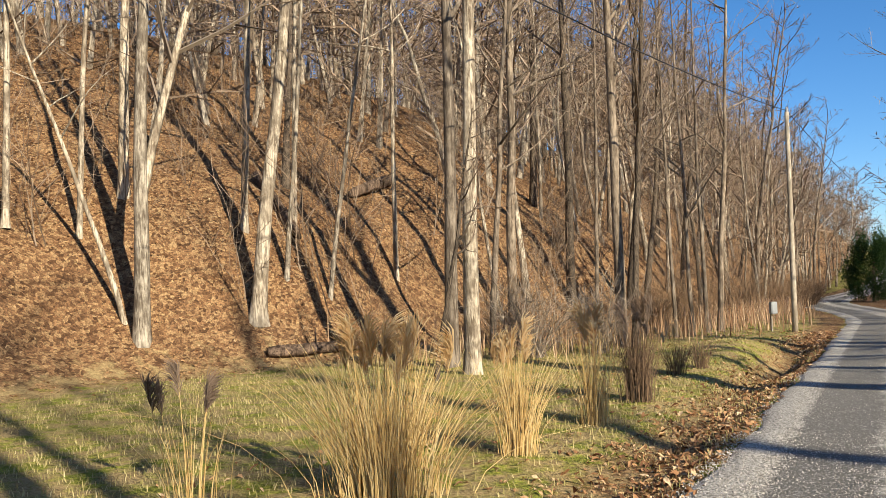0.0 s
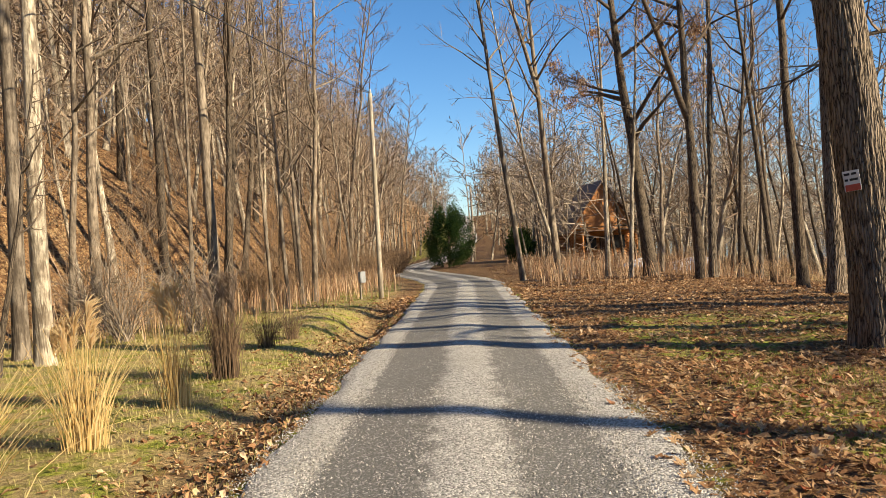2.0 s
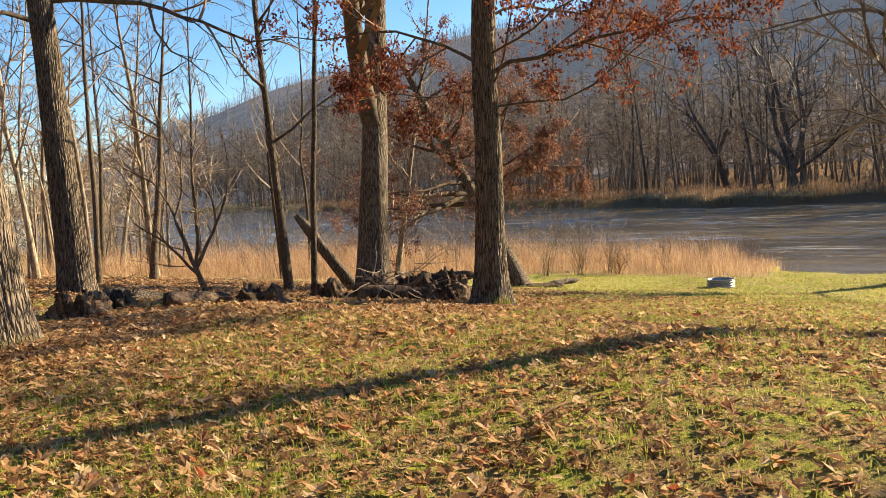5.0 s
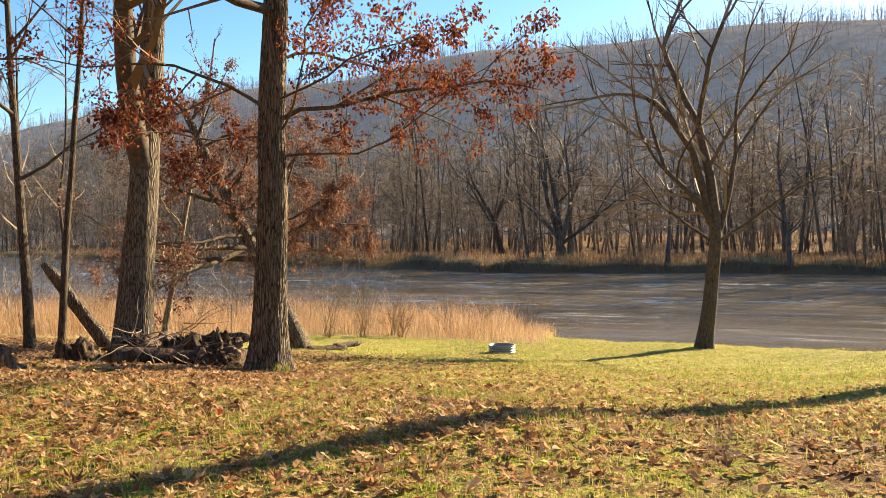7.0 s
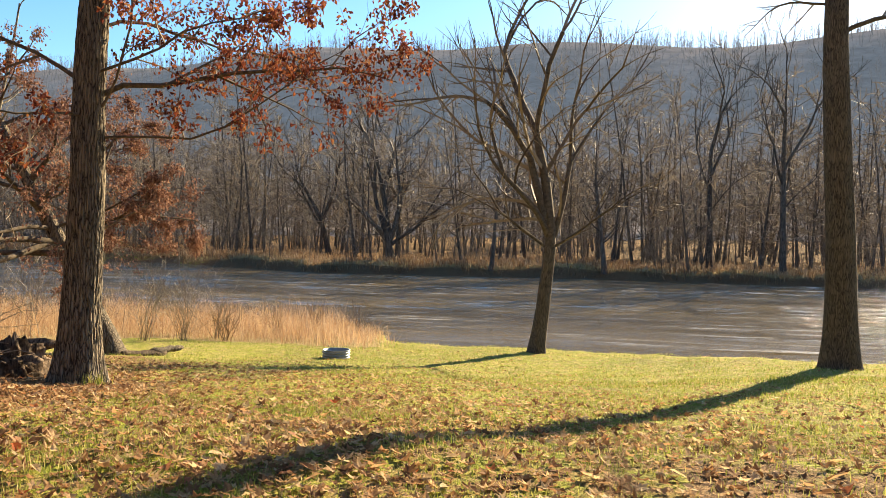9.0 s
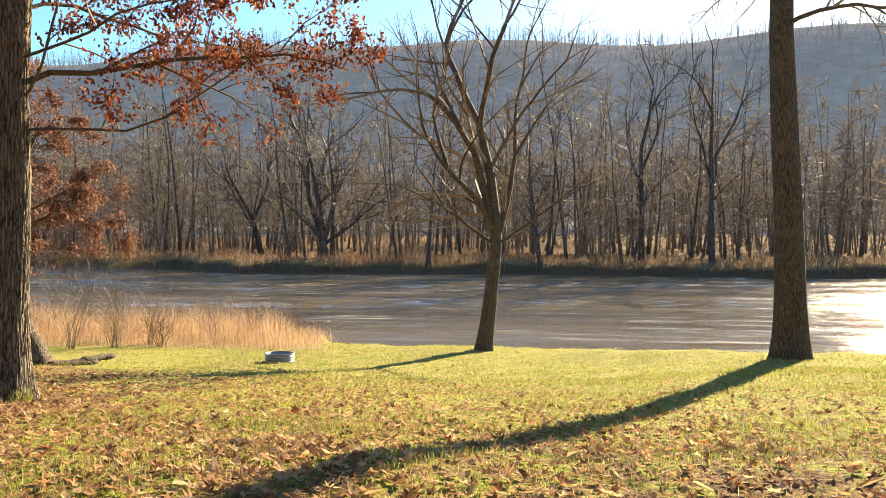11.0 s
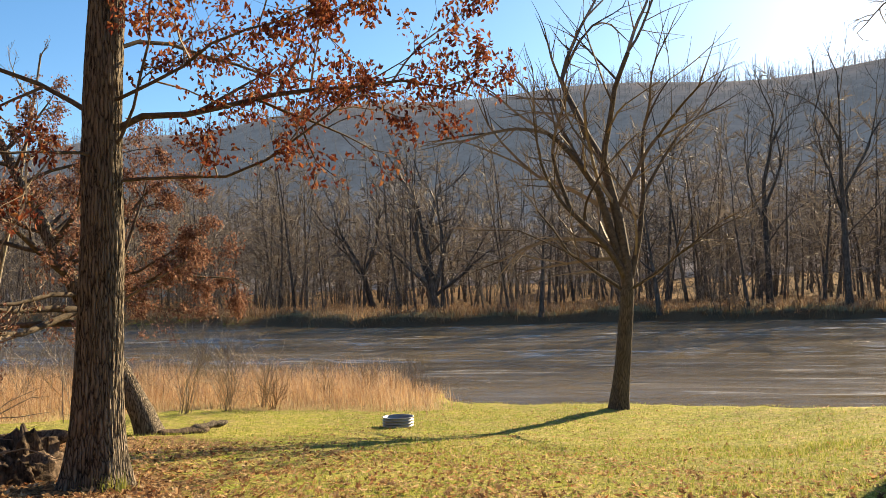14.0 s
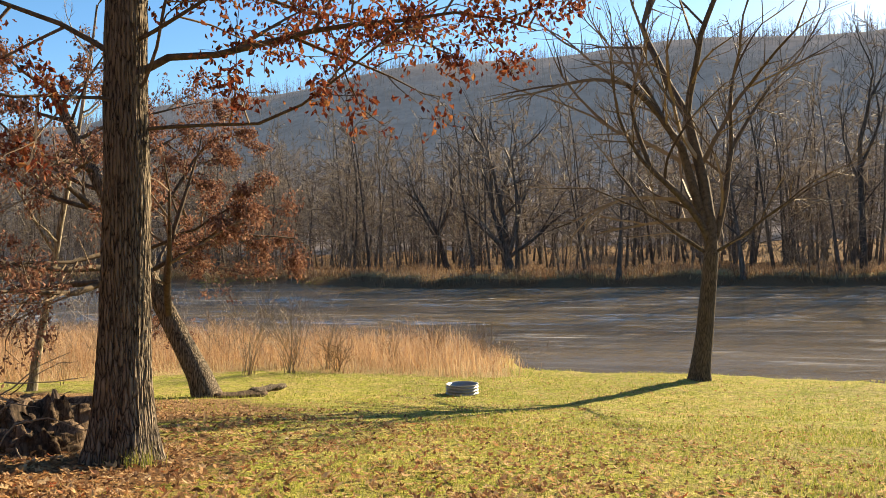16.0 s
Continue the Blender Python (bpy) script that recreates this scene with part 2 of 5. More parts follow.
def stone_mat():
    k = Mat("loose_stone", rough=0.85, spec=0.3)
    k.colour(k.ramp(k.random(), (0.0, (0.2, 0.185, 0.16)), (0.5, (0.45, 0.42, 0.37)), (1.0, (0.76, 0.72, 0.65))))
    return k.m


STONE = stone_mat()


def water_mat():
    k = Mat("river_water", rough=0.06, spec=0.5)
    k.b.inputs["IOR"].default_value = 1.33
    # the object's y axis runs along the stream; silt, riffle foam with painted glints and wind lie in long streaks
    silt = k.noise(0.2, 5, 0.65, (1, 0.1, 1))
    c = k.ramp(silt, (0.35, (0.1, 0.076, 0.04)), (0.65, (0.21, 0.16, 0.088)))
    streak = k.noise(1.3, 6, 0.72, (1, 0.1, 1), 0.6)
    reach = k.noise(0.07, 3, 0.6, (1, 0.5, 1))
    # besides foam, these pale streaks put the water's bright glints into its colour
    foam_glints = k.math("MULTIPLY", k.ramp(streak, (0.54, (0, 0, 0)), (0.64, (1, 1, 1))), k.ramp(reach, (0.45, (0, 0, 0)), (0.58, (1, 1, 1))))
    k.colour(k.mix(k.math("MULTIPLY", foam_glints, 0.75), c, (0.8, 0.77, 0.72)))
    wind = k.noise(0.35, 6, 0.72, (1, 0.09, 1), 0.8)
    calm = k.ramp(wind, (0.4, (0, 0, 0)), (0.6, (1, 1, 1)))
    k.link(k.ramp(wind, (0.4, (0.02, 0.02, 0.02)), (0.62, (0.1, 0.1, 0.1))), k.b.inputs["Roughness"])
    long = k.noise(0.9, 6, 0.72, (1, 0.12, 1), 0.8)
    small = k.noise(3.2, 5, 0.7, (1, 0.3, 1), 0.3)
    swell = k.math("ADD", k.math("MULTIPLY", long, 0.55), k.math("MULTIPLY", small, 0.22))
    across = k.t.nodes.new("ShaderNodeSeparateXYZ")
    k.link(k.co, across.inputs[0])
    open_water = k.ramp(k.math("MULTIPLY", across.outputs[0], 0.01), (0.36, (0.15, 0.15, 0.15)), (0.55, (1, 1, 1)))
    k.bump(k.math("MULTIPLY", k.math("MULTIPLY", swell, open_water), k.math("ADD", k.math("MULTIPLY", calm, 0.9), 0.12)), 1.0, 0.5)
    return k.m


WATER = water_mat()


def plain(name, colour, rough=0.7, metal=0.0, vary=0.15, scale=8.0, spec=0.3):
    k = Mat(name, rough=rough, spec=spec, metal=metal)
    lo, hi = tuple(v * (1 - vary) for v in colour), tuple(min(1, v * (1 + vary)) for v in colour)
    n = k.noise(scale, 5, 0.65)
    k.colour(k.ramp(n, (0.3, lo), (0.7, hi)))
    k.bump(n, 0.2, 0.01)
    return k.m


def limb_bark():
    """Bark of limbs, which run every way: no grain along the height."""
    k = Mat("limb_bark", rough=0.9, spec=0.2)
    n = k.noise(9, 6, 0.7)
    k.colour(k.ramp(n, (0.3, (0.05, 0.036, 0.026)), (0.7, (0.19, 0.145, 0.105))))
    k.bump(k.noise(40, 4, 0.7), 0.6, 0.01)
    return k.m


LIMB_BARK = limb_bark()
POLE_WOOD = bark_mat("pole_wood", (0.3, 0.26, 0.2), (0.6, 0.54, 0.44), 1.6, 0.006)
ROT_WOOD = bark_mat("rotten_wood", (0.035, 0.024, 0.017), (0.28, 0.2, 0.145), 1.2, 0.03)
STEEL = plain("galvanised_steel", (0.4, 0.4, 0.4), 0.5, 0.6, 0.12, 14)
BLACK = plain("black_rubber", (0.02, 0.02, 0.022), 0.6)
PAPER = plain("sign_paper", (0.74, 0.72, 0.68), 0.7, vary=0.05)
RED = plain("sign_red", (0.5, 0.1, 0.06), 0.7)
INK = plain("sign_ink", (0.03, 0.03, 0.03), 0.7)
LOG_WALL = plain("cabin_log", (0.48, 0.21, 0.07), 0.6, vary=0.25, scale=3)
ROOF_TIN = plain("cabin_roof", (0.2, 0.13, 0.09), 0.6, vary=0.2, scale=3)
DARK_GLASS = plain("cabin_glass", (0.03, 0.035, 0.04), 0.1, spec=0.6)
TARP = plain("white_tarp", (0.75, 0.77, 0.8), 0.5, vary=0.08)
BOX_GREY = plain("box_grey", (0.33, 0.35, 0.36), 0.5)
CHAR = plain("ash", (0.05, 0.045, 0.04), 0.95, vary=0.5)

# ---------------------------------------------------------------- plan of the ground
# road coordinates: s runs along the road, q across it towards the river
BEAR = radians(28.0)
SB, CB = math.sin(BEAR), math.cos(BEAR)
WATER_Z = -3.0


def to_qs(x, y):
    return CB * x - SB * y, SB * x + CB * y


def to_xy(q, s):
    return CB * q + SB * s, -SB * q + CB * s


def sm(a, b, x):
    t = np.clip((x - a) / (b - a), 0.0, 1.0)
    return t * t * (3 - 2 * t)


def road_q(s):
    return 0.2 - 4.4 * sm(34, 66, s) + 5.0 * sm(72, 135, s)


def hill_q(s):
    """Where the wooded slope beside the road begins."""
    return -13.0 + 3.4 * sm(11, 19, s) + 3.6 * sm(20, 34, s)


def shore_q(s):
    """The near edge of the river: a lawn cove, then a grassy point."""
    return 33.6 - 6.8 * sm(4.0, -5.0, s) + 10.5 * sm(9.0, 13.5, s) + 2.0 * sm(14, 40, s) + 0.35 * np.maximum(0, s - 60) + 0.3 * np.sin(s * 0.7)


def far_q(s):
    return 100.0 + 0.4 * np.maximum(0, s - 35) + 1.6 * np.sin(s * 0.11 + 1) + 0.9 * np.sin(s * 0.31) + 0.5 * np.sin(s * 0.83)


def waves(x, y):
    return 0.5 * np.sin(0.9 * x + 1.3 * y) + 0.5 * np.sin(1.7 * x - 0.8 * y + 2) + 0.4 * np.sin(2.9 * x + 2.3 * y + 1) + 0.3 * np.sin(-3.7 * x + 4.1 * y)


def ground_z(x, y):
    x, y = np.asarray(x, float), np.asarray(y, float)
    q, s = to_qs(x, y)
    qr = q - road_q(s)
    z = -0.115 * np.maximum(0, q - 8) * sm(7, 12, q)
    z = np.maximum(z, -2.05 - 0.045 * np.maximum(0, q - 25.8))
    z = z * (1 - 0.28 * sm(3, -4, s))
    z = z + 0.05 * sm(1.5, 0.0, np.abs(qr))
    # ditch beside the road, deeper by the culvert
    ditch = np.exp(-((qr + 2.35) / 0.5) ** 2)
    z = z - ditch * (0.16 + 0.4 * np.exp(-((s - 20) / 2.5) ** 2)) * sm(2, 5, s) * (1 - sm(26, 34, s))
    z = z + 0.25 * np.exp(-((qr + 3.7) / 0.9) ** 2) * np.exp(-((s - 21) / 3.0) ** 2)
    # wooded slope
    up = np.maximum(0, hill_q(s) - q)
    crest = 19.0 + 7 * sm(10, 60, s)
    z = z + crest * (1 - np.exp(-(0.66 * up * sm(0, 5, up)) / crest)) * 1.25
    # the road climbs far ahead
    z = z + 9.0 * sm(85, 220, s) * (1 - sm(6, 40, q))
    z = z + 0.035 * waves(x, y) * sm(1.6, 3.2, np.abs(qr)) * (1 + 3 * sm(0, 6, up))
    # river bed, far flat and ridge
    sh, fq = shore_q(s), far_q(s)
    z = z - 0.3 * sm(30, 44, q) * sm(8, 12, s)
    bank = sm(-0.3, 1.6, q - sh)
    z = z * (1 - bank) + (-4.0) * bank
    far = sm(-0.5, 3.5, q - fq)
    z = z * (1 - far) + (-1.7 + 0.22 * np.sin(s * 0.23) * np.sin(s * 0.071 + 1) + 0.2 * np.sin(s * 0.57 + q * 0.4) + 0.012 * np.maximum(0, q - fq)) * far
    ridge = (101 + 0.05 * np.clip(-s, 0, 400)) * (1 - sm(300, 1150, s)) + 4 * np.sin(s * 0.013) + 2.5 * np.sin(s * 0.041 + 1)
    z = z + ridge * sm(170, 470, q - 0.05 * s) * far
    return z


def gz(x, y):
    return float(ground_z(x, y))

# ---------------------------------------------------------------- builders
def mesh_of(name, verts, faces, mat, smooth=False):
    me = bpy.data.meshes.new(name)
    me.from_pydata(verts if isinstance(verts, list) else verts.tolist(), [], faces if isinstance(faces, list) else faces.tolist())
    me.materials.append(mat)
    if smooth:
        me.polygons.foreach_set("use_smooth", [True] * len(me.polygons))
    me.update()
    return me


def part_of(name, verts, faces, mat, parent=None, label="", smooth=False):
    ob = new(name, mesh_of(name, verts, faces, mat, smooth))
    ob.parent = parent
    return tagged(ob, label)


def part(name, bm, mat, parent=None, label=""):
    me = bpy.data.meshes.new(name)
    bm.to_mesh(me)
    bm.free()
    me.materials.append(mat)
    ob = new(name, me)
    ob.parent = parent
    return tagged(ob, label)


def thing(name, m, label, category, group="", kind=""):
    ob = new(name)
    ob.matrix_basis = m
    ob.empty_display_size = 0.1
    return tagged(ob, label, category, group, kind)


def steps(*spans):
    out = []
    for a, b, d in spans:
        out += list(np.arange(a, b - 1e-6, d))
    return np.array(out + [spans[-1][1]])


# ---------------------------------------------------------------- ground, road, river
def build_ground():
    qs = steps((-3500, -300, 400), (-300, -60, 20), (-60, -14, 1.6), (-14, 10, 0.36), (10, 36, 0.5), (36, 60, 4), (60, 96, 4), (96, 110, 0.8), (110, 170, 6), (170, 600, 20), (600, 4000, 200))
    ss = steps((-3500, -300, 400), (-300, -60, 20), (-60, -12, 2.4), (-12, 36, 0.5), (36, 100, 2), (100, 240, 7), (240, 1300, 40), (1300, 4000, 300))
    Q, S = np.meshgrid(qs, ss)
    X, Y = to_xy(Q, S)
    Z = ground_z(X, Y)
    # sink the sheet a little under the road, whose gravel lies in it
    Z = Z - 0.05 * sm(1.75, 1.35, np.abs(Q - road_q(S))) * ((S > -20) & (S < 215))
    n, m = len(qs), len(ss)
    verts = np.stack([X, Y, Z], -1).reshape(-1, 3)
    i = (np.arange(m - 1)[:, None] * n + np.arange(n - 1)).ravel()
    faces = np.stack([i, i + 1, i + n + 1, i + n], -1)
    ob = tagged(new("ground", mesh_of("ground", verts, faces, GROUND, True)), "leaf-strewn grass, woodland floor and river banks", "ground", kind="structure")
    q, s, x, y = Q.ravel(), S.ravel(), X.ravel(), Y.ravel()
    litter = sm(-1.5, 2.0, hill_q(s) - q)
    woods = sm(13, 20, s + 0.35 * (q - 6)) * sm(1.4, 2.2, q - road_q(s)) * (1 - sm(20, 26, q))
    patch = np.exp(-(((x - 10.5) / 4) ** 2 + ((y - 6) / 3) ** 2)) + np.exp(-(((x - 17) / 3.2) ** 2 + ((y - 2.4) / 2) ** 2)) + 0.9 * np.exp(-(((x - 7.8) / 1.5) ** 2 + ((y + 3.6) / 1.2) ** 2))
    verge = sm(1.4, 1.8, np.abs(q - road_q(s))) * (1 - sm(2.4, 3.6, np.abs(q - road_q(s))))
    lawn_leaf = 0.5 * sm(22, 10, q) * sm(2, 4, q)
    lawn_leaf = np.maximum(lawn_leaf, 0.36 * sm(-2, -4, q))
    R = np.clip(np.maximum.reduce([litter, 0.95 * woods, patch, 0.8 * verge, lawn_leaf, sm(0, 3, q - far_q(s))]), 0, 1)
    G = np.clip(np.maximum.reduce([field_mask(q, s), 0.5 * sm(-1.6, -2.6, q - road_q(s)) * sm(-3.0, -1.0, q - hill_q(s)) * (s < 60), sm(0, 3, q - far_q(s)) * (1 - sm(8, 30, q - far_q(s))) * 0.7]), 0, 1)
    B = np.clip(np.maximum(np.exp(-((q - road_q(s) + 2.35) / 0.35) ** 2) * sm(2, 5, s) * 0.4, sm(0.1, 0.8, q - shore_q(s)) * sm(3.4, 1.6, q - far_q(s))), 0, 1)
    at = ob.data.color_attributes.new("cover", "FLOAT_COLOR", "POINT")
    at.data.foreach_set("color", np.stack([R, G, B, np.ones_like(R)], -1).astype(np.float32).ravel())


def field_mask(q, s):
    """Tall dry grass between the trees and the river."""
    front = 30.8 - 7.5 * sm(17, 25, s) - 7.0 * sm(26, 42, s)
    return sm(-0.6, 0.8, q - front) * sm(8.6, 10.6, s - 0.3 * (q - 32)) * (1 - sm(-0.6, 0.4, q - shore_q(s))) * (1 - sm(90, 120, s))


def build_road():
    offs = np.concatenate([[-1.75], np.linspace(-1.6, 1.6, 25), [1.75]])
    ss = steps((-30, -4, 2), (-4, 40, 0.3), (40, 100, 1.5), (100, 215, 5))
    O, S = np.meshgrid(offs, ss)
    rag = 0.05 * np.sin(S * 1.1) + 0.04 * np.sin(S * 2.7 + 1)
    Q = road_q(S) + O + np.where(np.abs(O) > 1.3, rag * np.sign(O), 0)
    X, Y = to_xy(Q, S)
    Z = ground_z(X, Y) + 0.012 + 0.02 * np.exp(-(O / 0.35) ** 2) - 0.07 * (np.abs(O) > 1.7) + 0.015 * np.exp(-((np.abs(O) - 1.45) / 0.2) ** 2)
    n, m = len(offs), len(ss)
    i = (np.arange(m - 1)[:, None] * n + np.arange(n - 1)).ravel()
    ob = new("road", mesh_of("road", np.stack([X, Y, Z], -1).reshape(-1, 3), np.stack([i, i + 1, i + n + 1, i + n], -1), ROAD, True))
    tagged(ob, "grey gravel lane with packed wheel tracks and a loose crown", "road", kind="structure")
    loose = np.clip(np.exp(-((O - 0.05) / 0.38) ** 2) * 0.95 + sm(0.95, 1.35, np.abs(O)), 0, 1)
    at = ob.data.attributes.new("loose", "FLOAT", "POINT")
    at.data.foreach_set("value", loose.astype(np.float32).ravel())


def build_river():
    qs, ss = steps((24, 100, 0.22), (100, 130, 4), (130, 420, 40)), steps((-420, -80, 20), (-80, 110, 0.9), (110, 420, 20))
    Q, S = np.meshgrid(qs, ss)
    # wind ripples, in drifting streaks along the stream with smooth water between
    ruffle = np.sin(Q * 0.33 + 1.6 * np.sin(S * 0.045)) + 0.8 * np.sin(Q * 0.81 - S * 0.06 + 2) + 0.7 * np.sin(Q * 1.7 + 1.3 * np.sin(S * 0.13 + 1))
    ruffle = (0.12 + 0.88 * sm(-0.2, 1.2, ruffle)) * (0.1 + 0.9 * sm(36, 56, Q + 0.25 * S))
    rise = np.sin(Q * 4.1 + 1.9 * np.sin(S * 0.31) + 1.1 * np.sin(S * 0.83)) + 0.7 * np.sin(Q * 6.3 - S * 0.47 + 1.4 * np.sin(S * 0.57)) + 0.8 * np.sin(Q * 2.3 + S * 0.21)
    W = 0.045 * rise * ruffle * ((Q < 100) & (S > -80) & (S < 110))
    n, m = len(qs), len(ss)
    i = (np.arange(m - 1)[:, None] * n + np.arange(n - 1)).ravel()
    ob = new("river_water", mesh_of("river_water", np.stack([Q, S, W], -1).reshape(-1, 3), np.stack([i, i + 1, i + n + 1, i + n], -1), WATER, True))
    ob.matrix_basis = pose(0, 0, WATER_Z, 0, 0, -28.0)
    tagged(ob, "wide brown river with rippled wind-streaked surface", "water", kind="structure")


build_ground()
build_road()
build_river()

# ---------------------------------------------------------------- trees
def tube(lines, sides):
    """Verts and faces of tapered tubes; lines: (points, radii)."""
    vs, fs, base = [], [], 0
    ang = np.arange(sides) * 2 * math.pi / sides
    ca, sa = np.cos(ang)[None, :, None], np.sin(ang)[None, :, None]
    ring = np.arange(sides)
    for pts, rad in lines:
        n = len(pts)
        d = np.gradient(pts, axis=0)
        d /= np.linalg.norm(d, axis=1, keepdims=True) + 1e-9
        ref = np.array([0.0, 0.0, 1.0]) if abs(d[0, 2]) < 0.8 else np.array([1.0, 0.0, 0.0])
        u = np.cross(d, ref)
        u /= np.linalg.norm(u, axis=1, keepdims=True) + 1e-9
        w = np.cross(d, u)
        r = rad[:, None, None] if rad.ndim == 1 else rad[:, :, None]
        vs.append((pts[:, None, :] + r * (ca * u[:, None, :] + sa * w[:, None, :])).reshape(-1, 3))
        i = base + (np.arange(n - 1)[:, None] * sides + ring).ravel()
        j = base + (np.arange(n - 1)[:, None] * sides + (ring + 1) % sides).ravel()
        fs.append(np.stack([i, i + sides, j + sides, j], -1))
        base += n * sides
    return np.concatenate(vs), np.concatenate(fs)


def ribbons(lines):
    """Far twigs, too thin to show a round section: one narrow strip each."""
    vs, fs, base = [], [], 0
    rng = np.random.default_rng(3)
    for pts, rad in lines:
        n = len(pts)
        d = pts[-1] - pts[0]
        u = np.cross(d, rng.normal(0, 1, 3))
        u /= np.linalg.norm(u) + 1e-9
        vs.append(np.stack([pts - u * rad[:, None], pts + u * rad[:, None]], 1).reshape(-1, 3))
        i = base + np.arange(n - 1) * 2
        fs.append(np.stack([i, i + 1, i + 3, i + 2], -1))
        base += 2 * n
    return np.concatenate(vs), np.concatenate(fs)


def stem(rng, p, d, length, n, wob, lift=0.0, curl=0.38):
    """A wandering line from p along d; lift bends it up (or, negative, down)."""
    pts, d, step = [np.array(p, float)], np.array(d, float), length / n
    bend = rng.normal(0, curl, 3) / n
    for _ in range(n):
        d = d + rng.normal(0, wob, 3) + bend + (0, 0, lift / n)
        d /= np.linalg.norm(d)
        pts.append(pts[-1] + d * step)
    return np.array(pts)


def along(pts, f):
    f = min(max(f, 0), 0.999) * (len(pts) - 1)
    i = int(f)
    return pts[i] + (f - i) * (pts[i + 1] - pts[i]), pts[i + 1] - pts[i]


def side_dir(rng, d, tilt):
    """A direction that leaves d by tilt degrees, at a random turn."""
    d = d / (np.linalg.norm(d) + 1e-9)
    a = rng.normal(0, 1, 3)
    a -= d * (a @ d)
    a /= np.linalg.norm(a) + 1e-9
    t = radians(tilt)
    return d * math.cos(t) + a * math.sin(t)


def branch_out(rng, pts, r0, first, count, length, tilt, depth, lift, out, tip=0.0035, n=4, wob=0.13, kids=(5, 4)):
    """Side branches of a line, and theirs in turn; gathered in out by depth."""
    for k in range(count):
        f = first + (1 - first) * (k + rng.uniform(0, 1)) / count
        p, d = along(pts, f)
        fall = 1.0 - 0.62 * (f - first) / (1 - first + 1e-9)
        ln = length * fall * rng.uniform(0.6, 1.25)
        r = max(tip * 1.4, r0 * (0.5 - 0.3 * f) * rng.uniform(0.7, 1.1))
        ln = min(ln, r * 130)
        line = stem(rng, p, side_dir(rng, d, tilt + rng.normal(0, 10)), ln, n, wob, lift)
        out.setdefault(depth, []).append((line, np.linspace(r, tip if depth > 0 else r * 0.45, n + 1)))
        if depth > 0:
            branch_out(rng, line, r, 0.25, kids[min(len(kids), depth) - 1], ln * 0.5, 42, depth - 1, lift * 0.8, out, tip, max(1, n - 2), wob * 1.2, kids)
    return out


def trunk_line(rng, height, axis, wob, n=14, bow=0.0):
    """A trunk from the origin; axis: metres sideways at 10 m of height."""
    z = np.linspace(0, 1, n + 1)
    w = np.cumsum(rng.normal(0, wob, (n + 1, 2)), axis=0) * (height / n)
    w -= w[0]
    w *= np.minimum(1, z * 4)[:, None]
    x = axis[0] * height / 10 * z + w[:, 0] + bow * np.sin(z * 3.1) * height * 0.02
    y = axis[1] * height / 10 * z + w[:, 1]
    return np.stack([x, y, z * height - 0.25 * (z == 0)], -1)


def resample(pts, n):
    t = np.linspace(0, len(pts) - 1, n)
    i = np.minimum(t.astype(int), len(pts) - 2)
    return pts[i] + (t - i)[:, None] * (pts[i + 1] - pts[i])


def trunk_mesh(rng, pts, r, top=0.22, sides=12, flare=0.55, lobes=5, n=26):
    """Round, slightly fluted, with root flare."""
    k = np.linspace(0, 1, n) ** 1.6 * (len(pts) - 1)
    i = np.minimum(k.astype(int), len(pts) - 2)
    line = pts[i] + (k - i)[:, None] * (pts[i + 1] - pts[i])
    hgt = line[:, 2] - line[0, 2]
    rad = r * (1 - (1 - top) * (hgt / (hgt[-1] + 1e-9)) ** 0.9)
    ang = np.arange(sides) * 2 * math.pi / sides
    ph = rng.uniform(0, 6, 3)
    lobe = 1 + 0.35 * np.cos(lobes * ang + ph[0]) + 0.2 * np.cos((lobes - 2) * ang + ph[1])
    f = np.exp(-hgt / (1.5 * r + 0.05))
    R = rad[:, None] * (1 + flare * f[:, None] * lobe[None] + 0.03 * np.cos(3 * ang + ph[2] + hgt[:, None] * 0.9))
    if sides > 30:
        # bark plates: ridges and furrows that wander upwards
        g = np.zeros((len(line), sides))
        for k, (fr, dr) in enumerate(((44, 1.1), (58, -1.4), (32, 0.7))):
            g += np.abs(np.sin(0.5 * fr * ang[None] + dr * hgt[:, None] + 0.8 * np.sin(2.7 * hgt[:, None] + k + 3 * ang[None])))
        R = R + 0.011 * (g - 1.9) + rng.normal(0, 0.003, R.shape)
    return line, R


def leaf_cloud(rng, spots, size, droop=0.4):
    """Small bent leaves (four triangles) at the spots."""
    n = len(spots)
    d = rng.normal(0, 1, (n, 3))
    d[:, 2] -= droop
    d /= np.linalg.norm(d, axis=1, keepdims=True)
    a = np.cross(d, rng.normal(0, 1, (n, 3)))
    a /= np.linalg.norm(a, axis=1, keepdims=True) + 1e-9
    b = np.cross(d, a)
    s = (size * rng.uniform(0.6, 1.3, n))[:, None]
    p = np.asarray(spots)
    v = np.stack([p, p + d * s * 0.6 + a * s * 0.3 + b * s * 0.2, p + d * s, p + d * s * 0.45 - a * s * 0.26 + b * s * 0.16, p + d * s * 0.5 - b * s * 0.08], 1)
    i = np.arange(n)[:, None] * 5
    f = np.concatenate([i + [0, 1, 4], i + [1, 2, 4], i + [2, 3, 4], i + [3, 0, 4]])
    return v.reshape(-1, 3), f


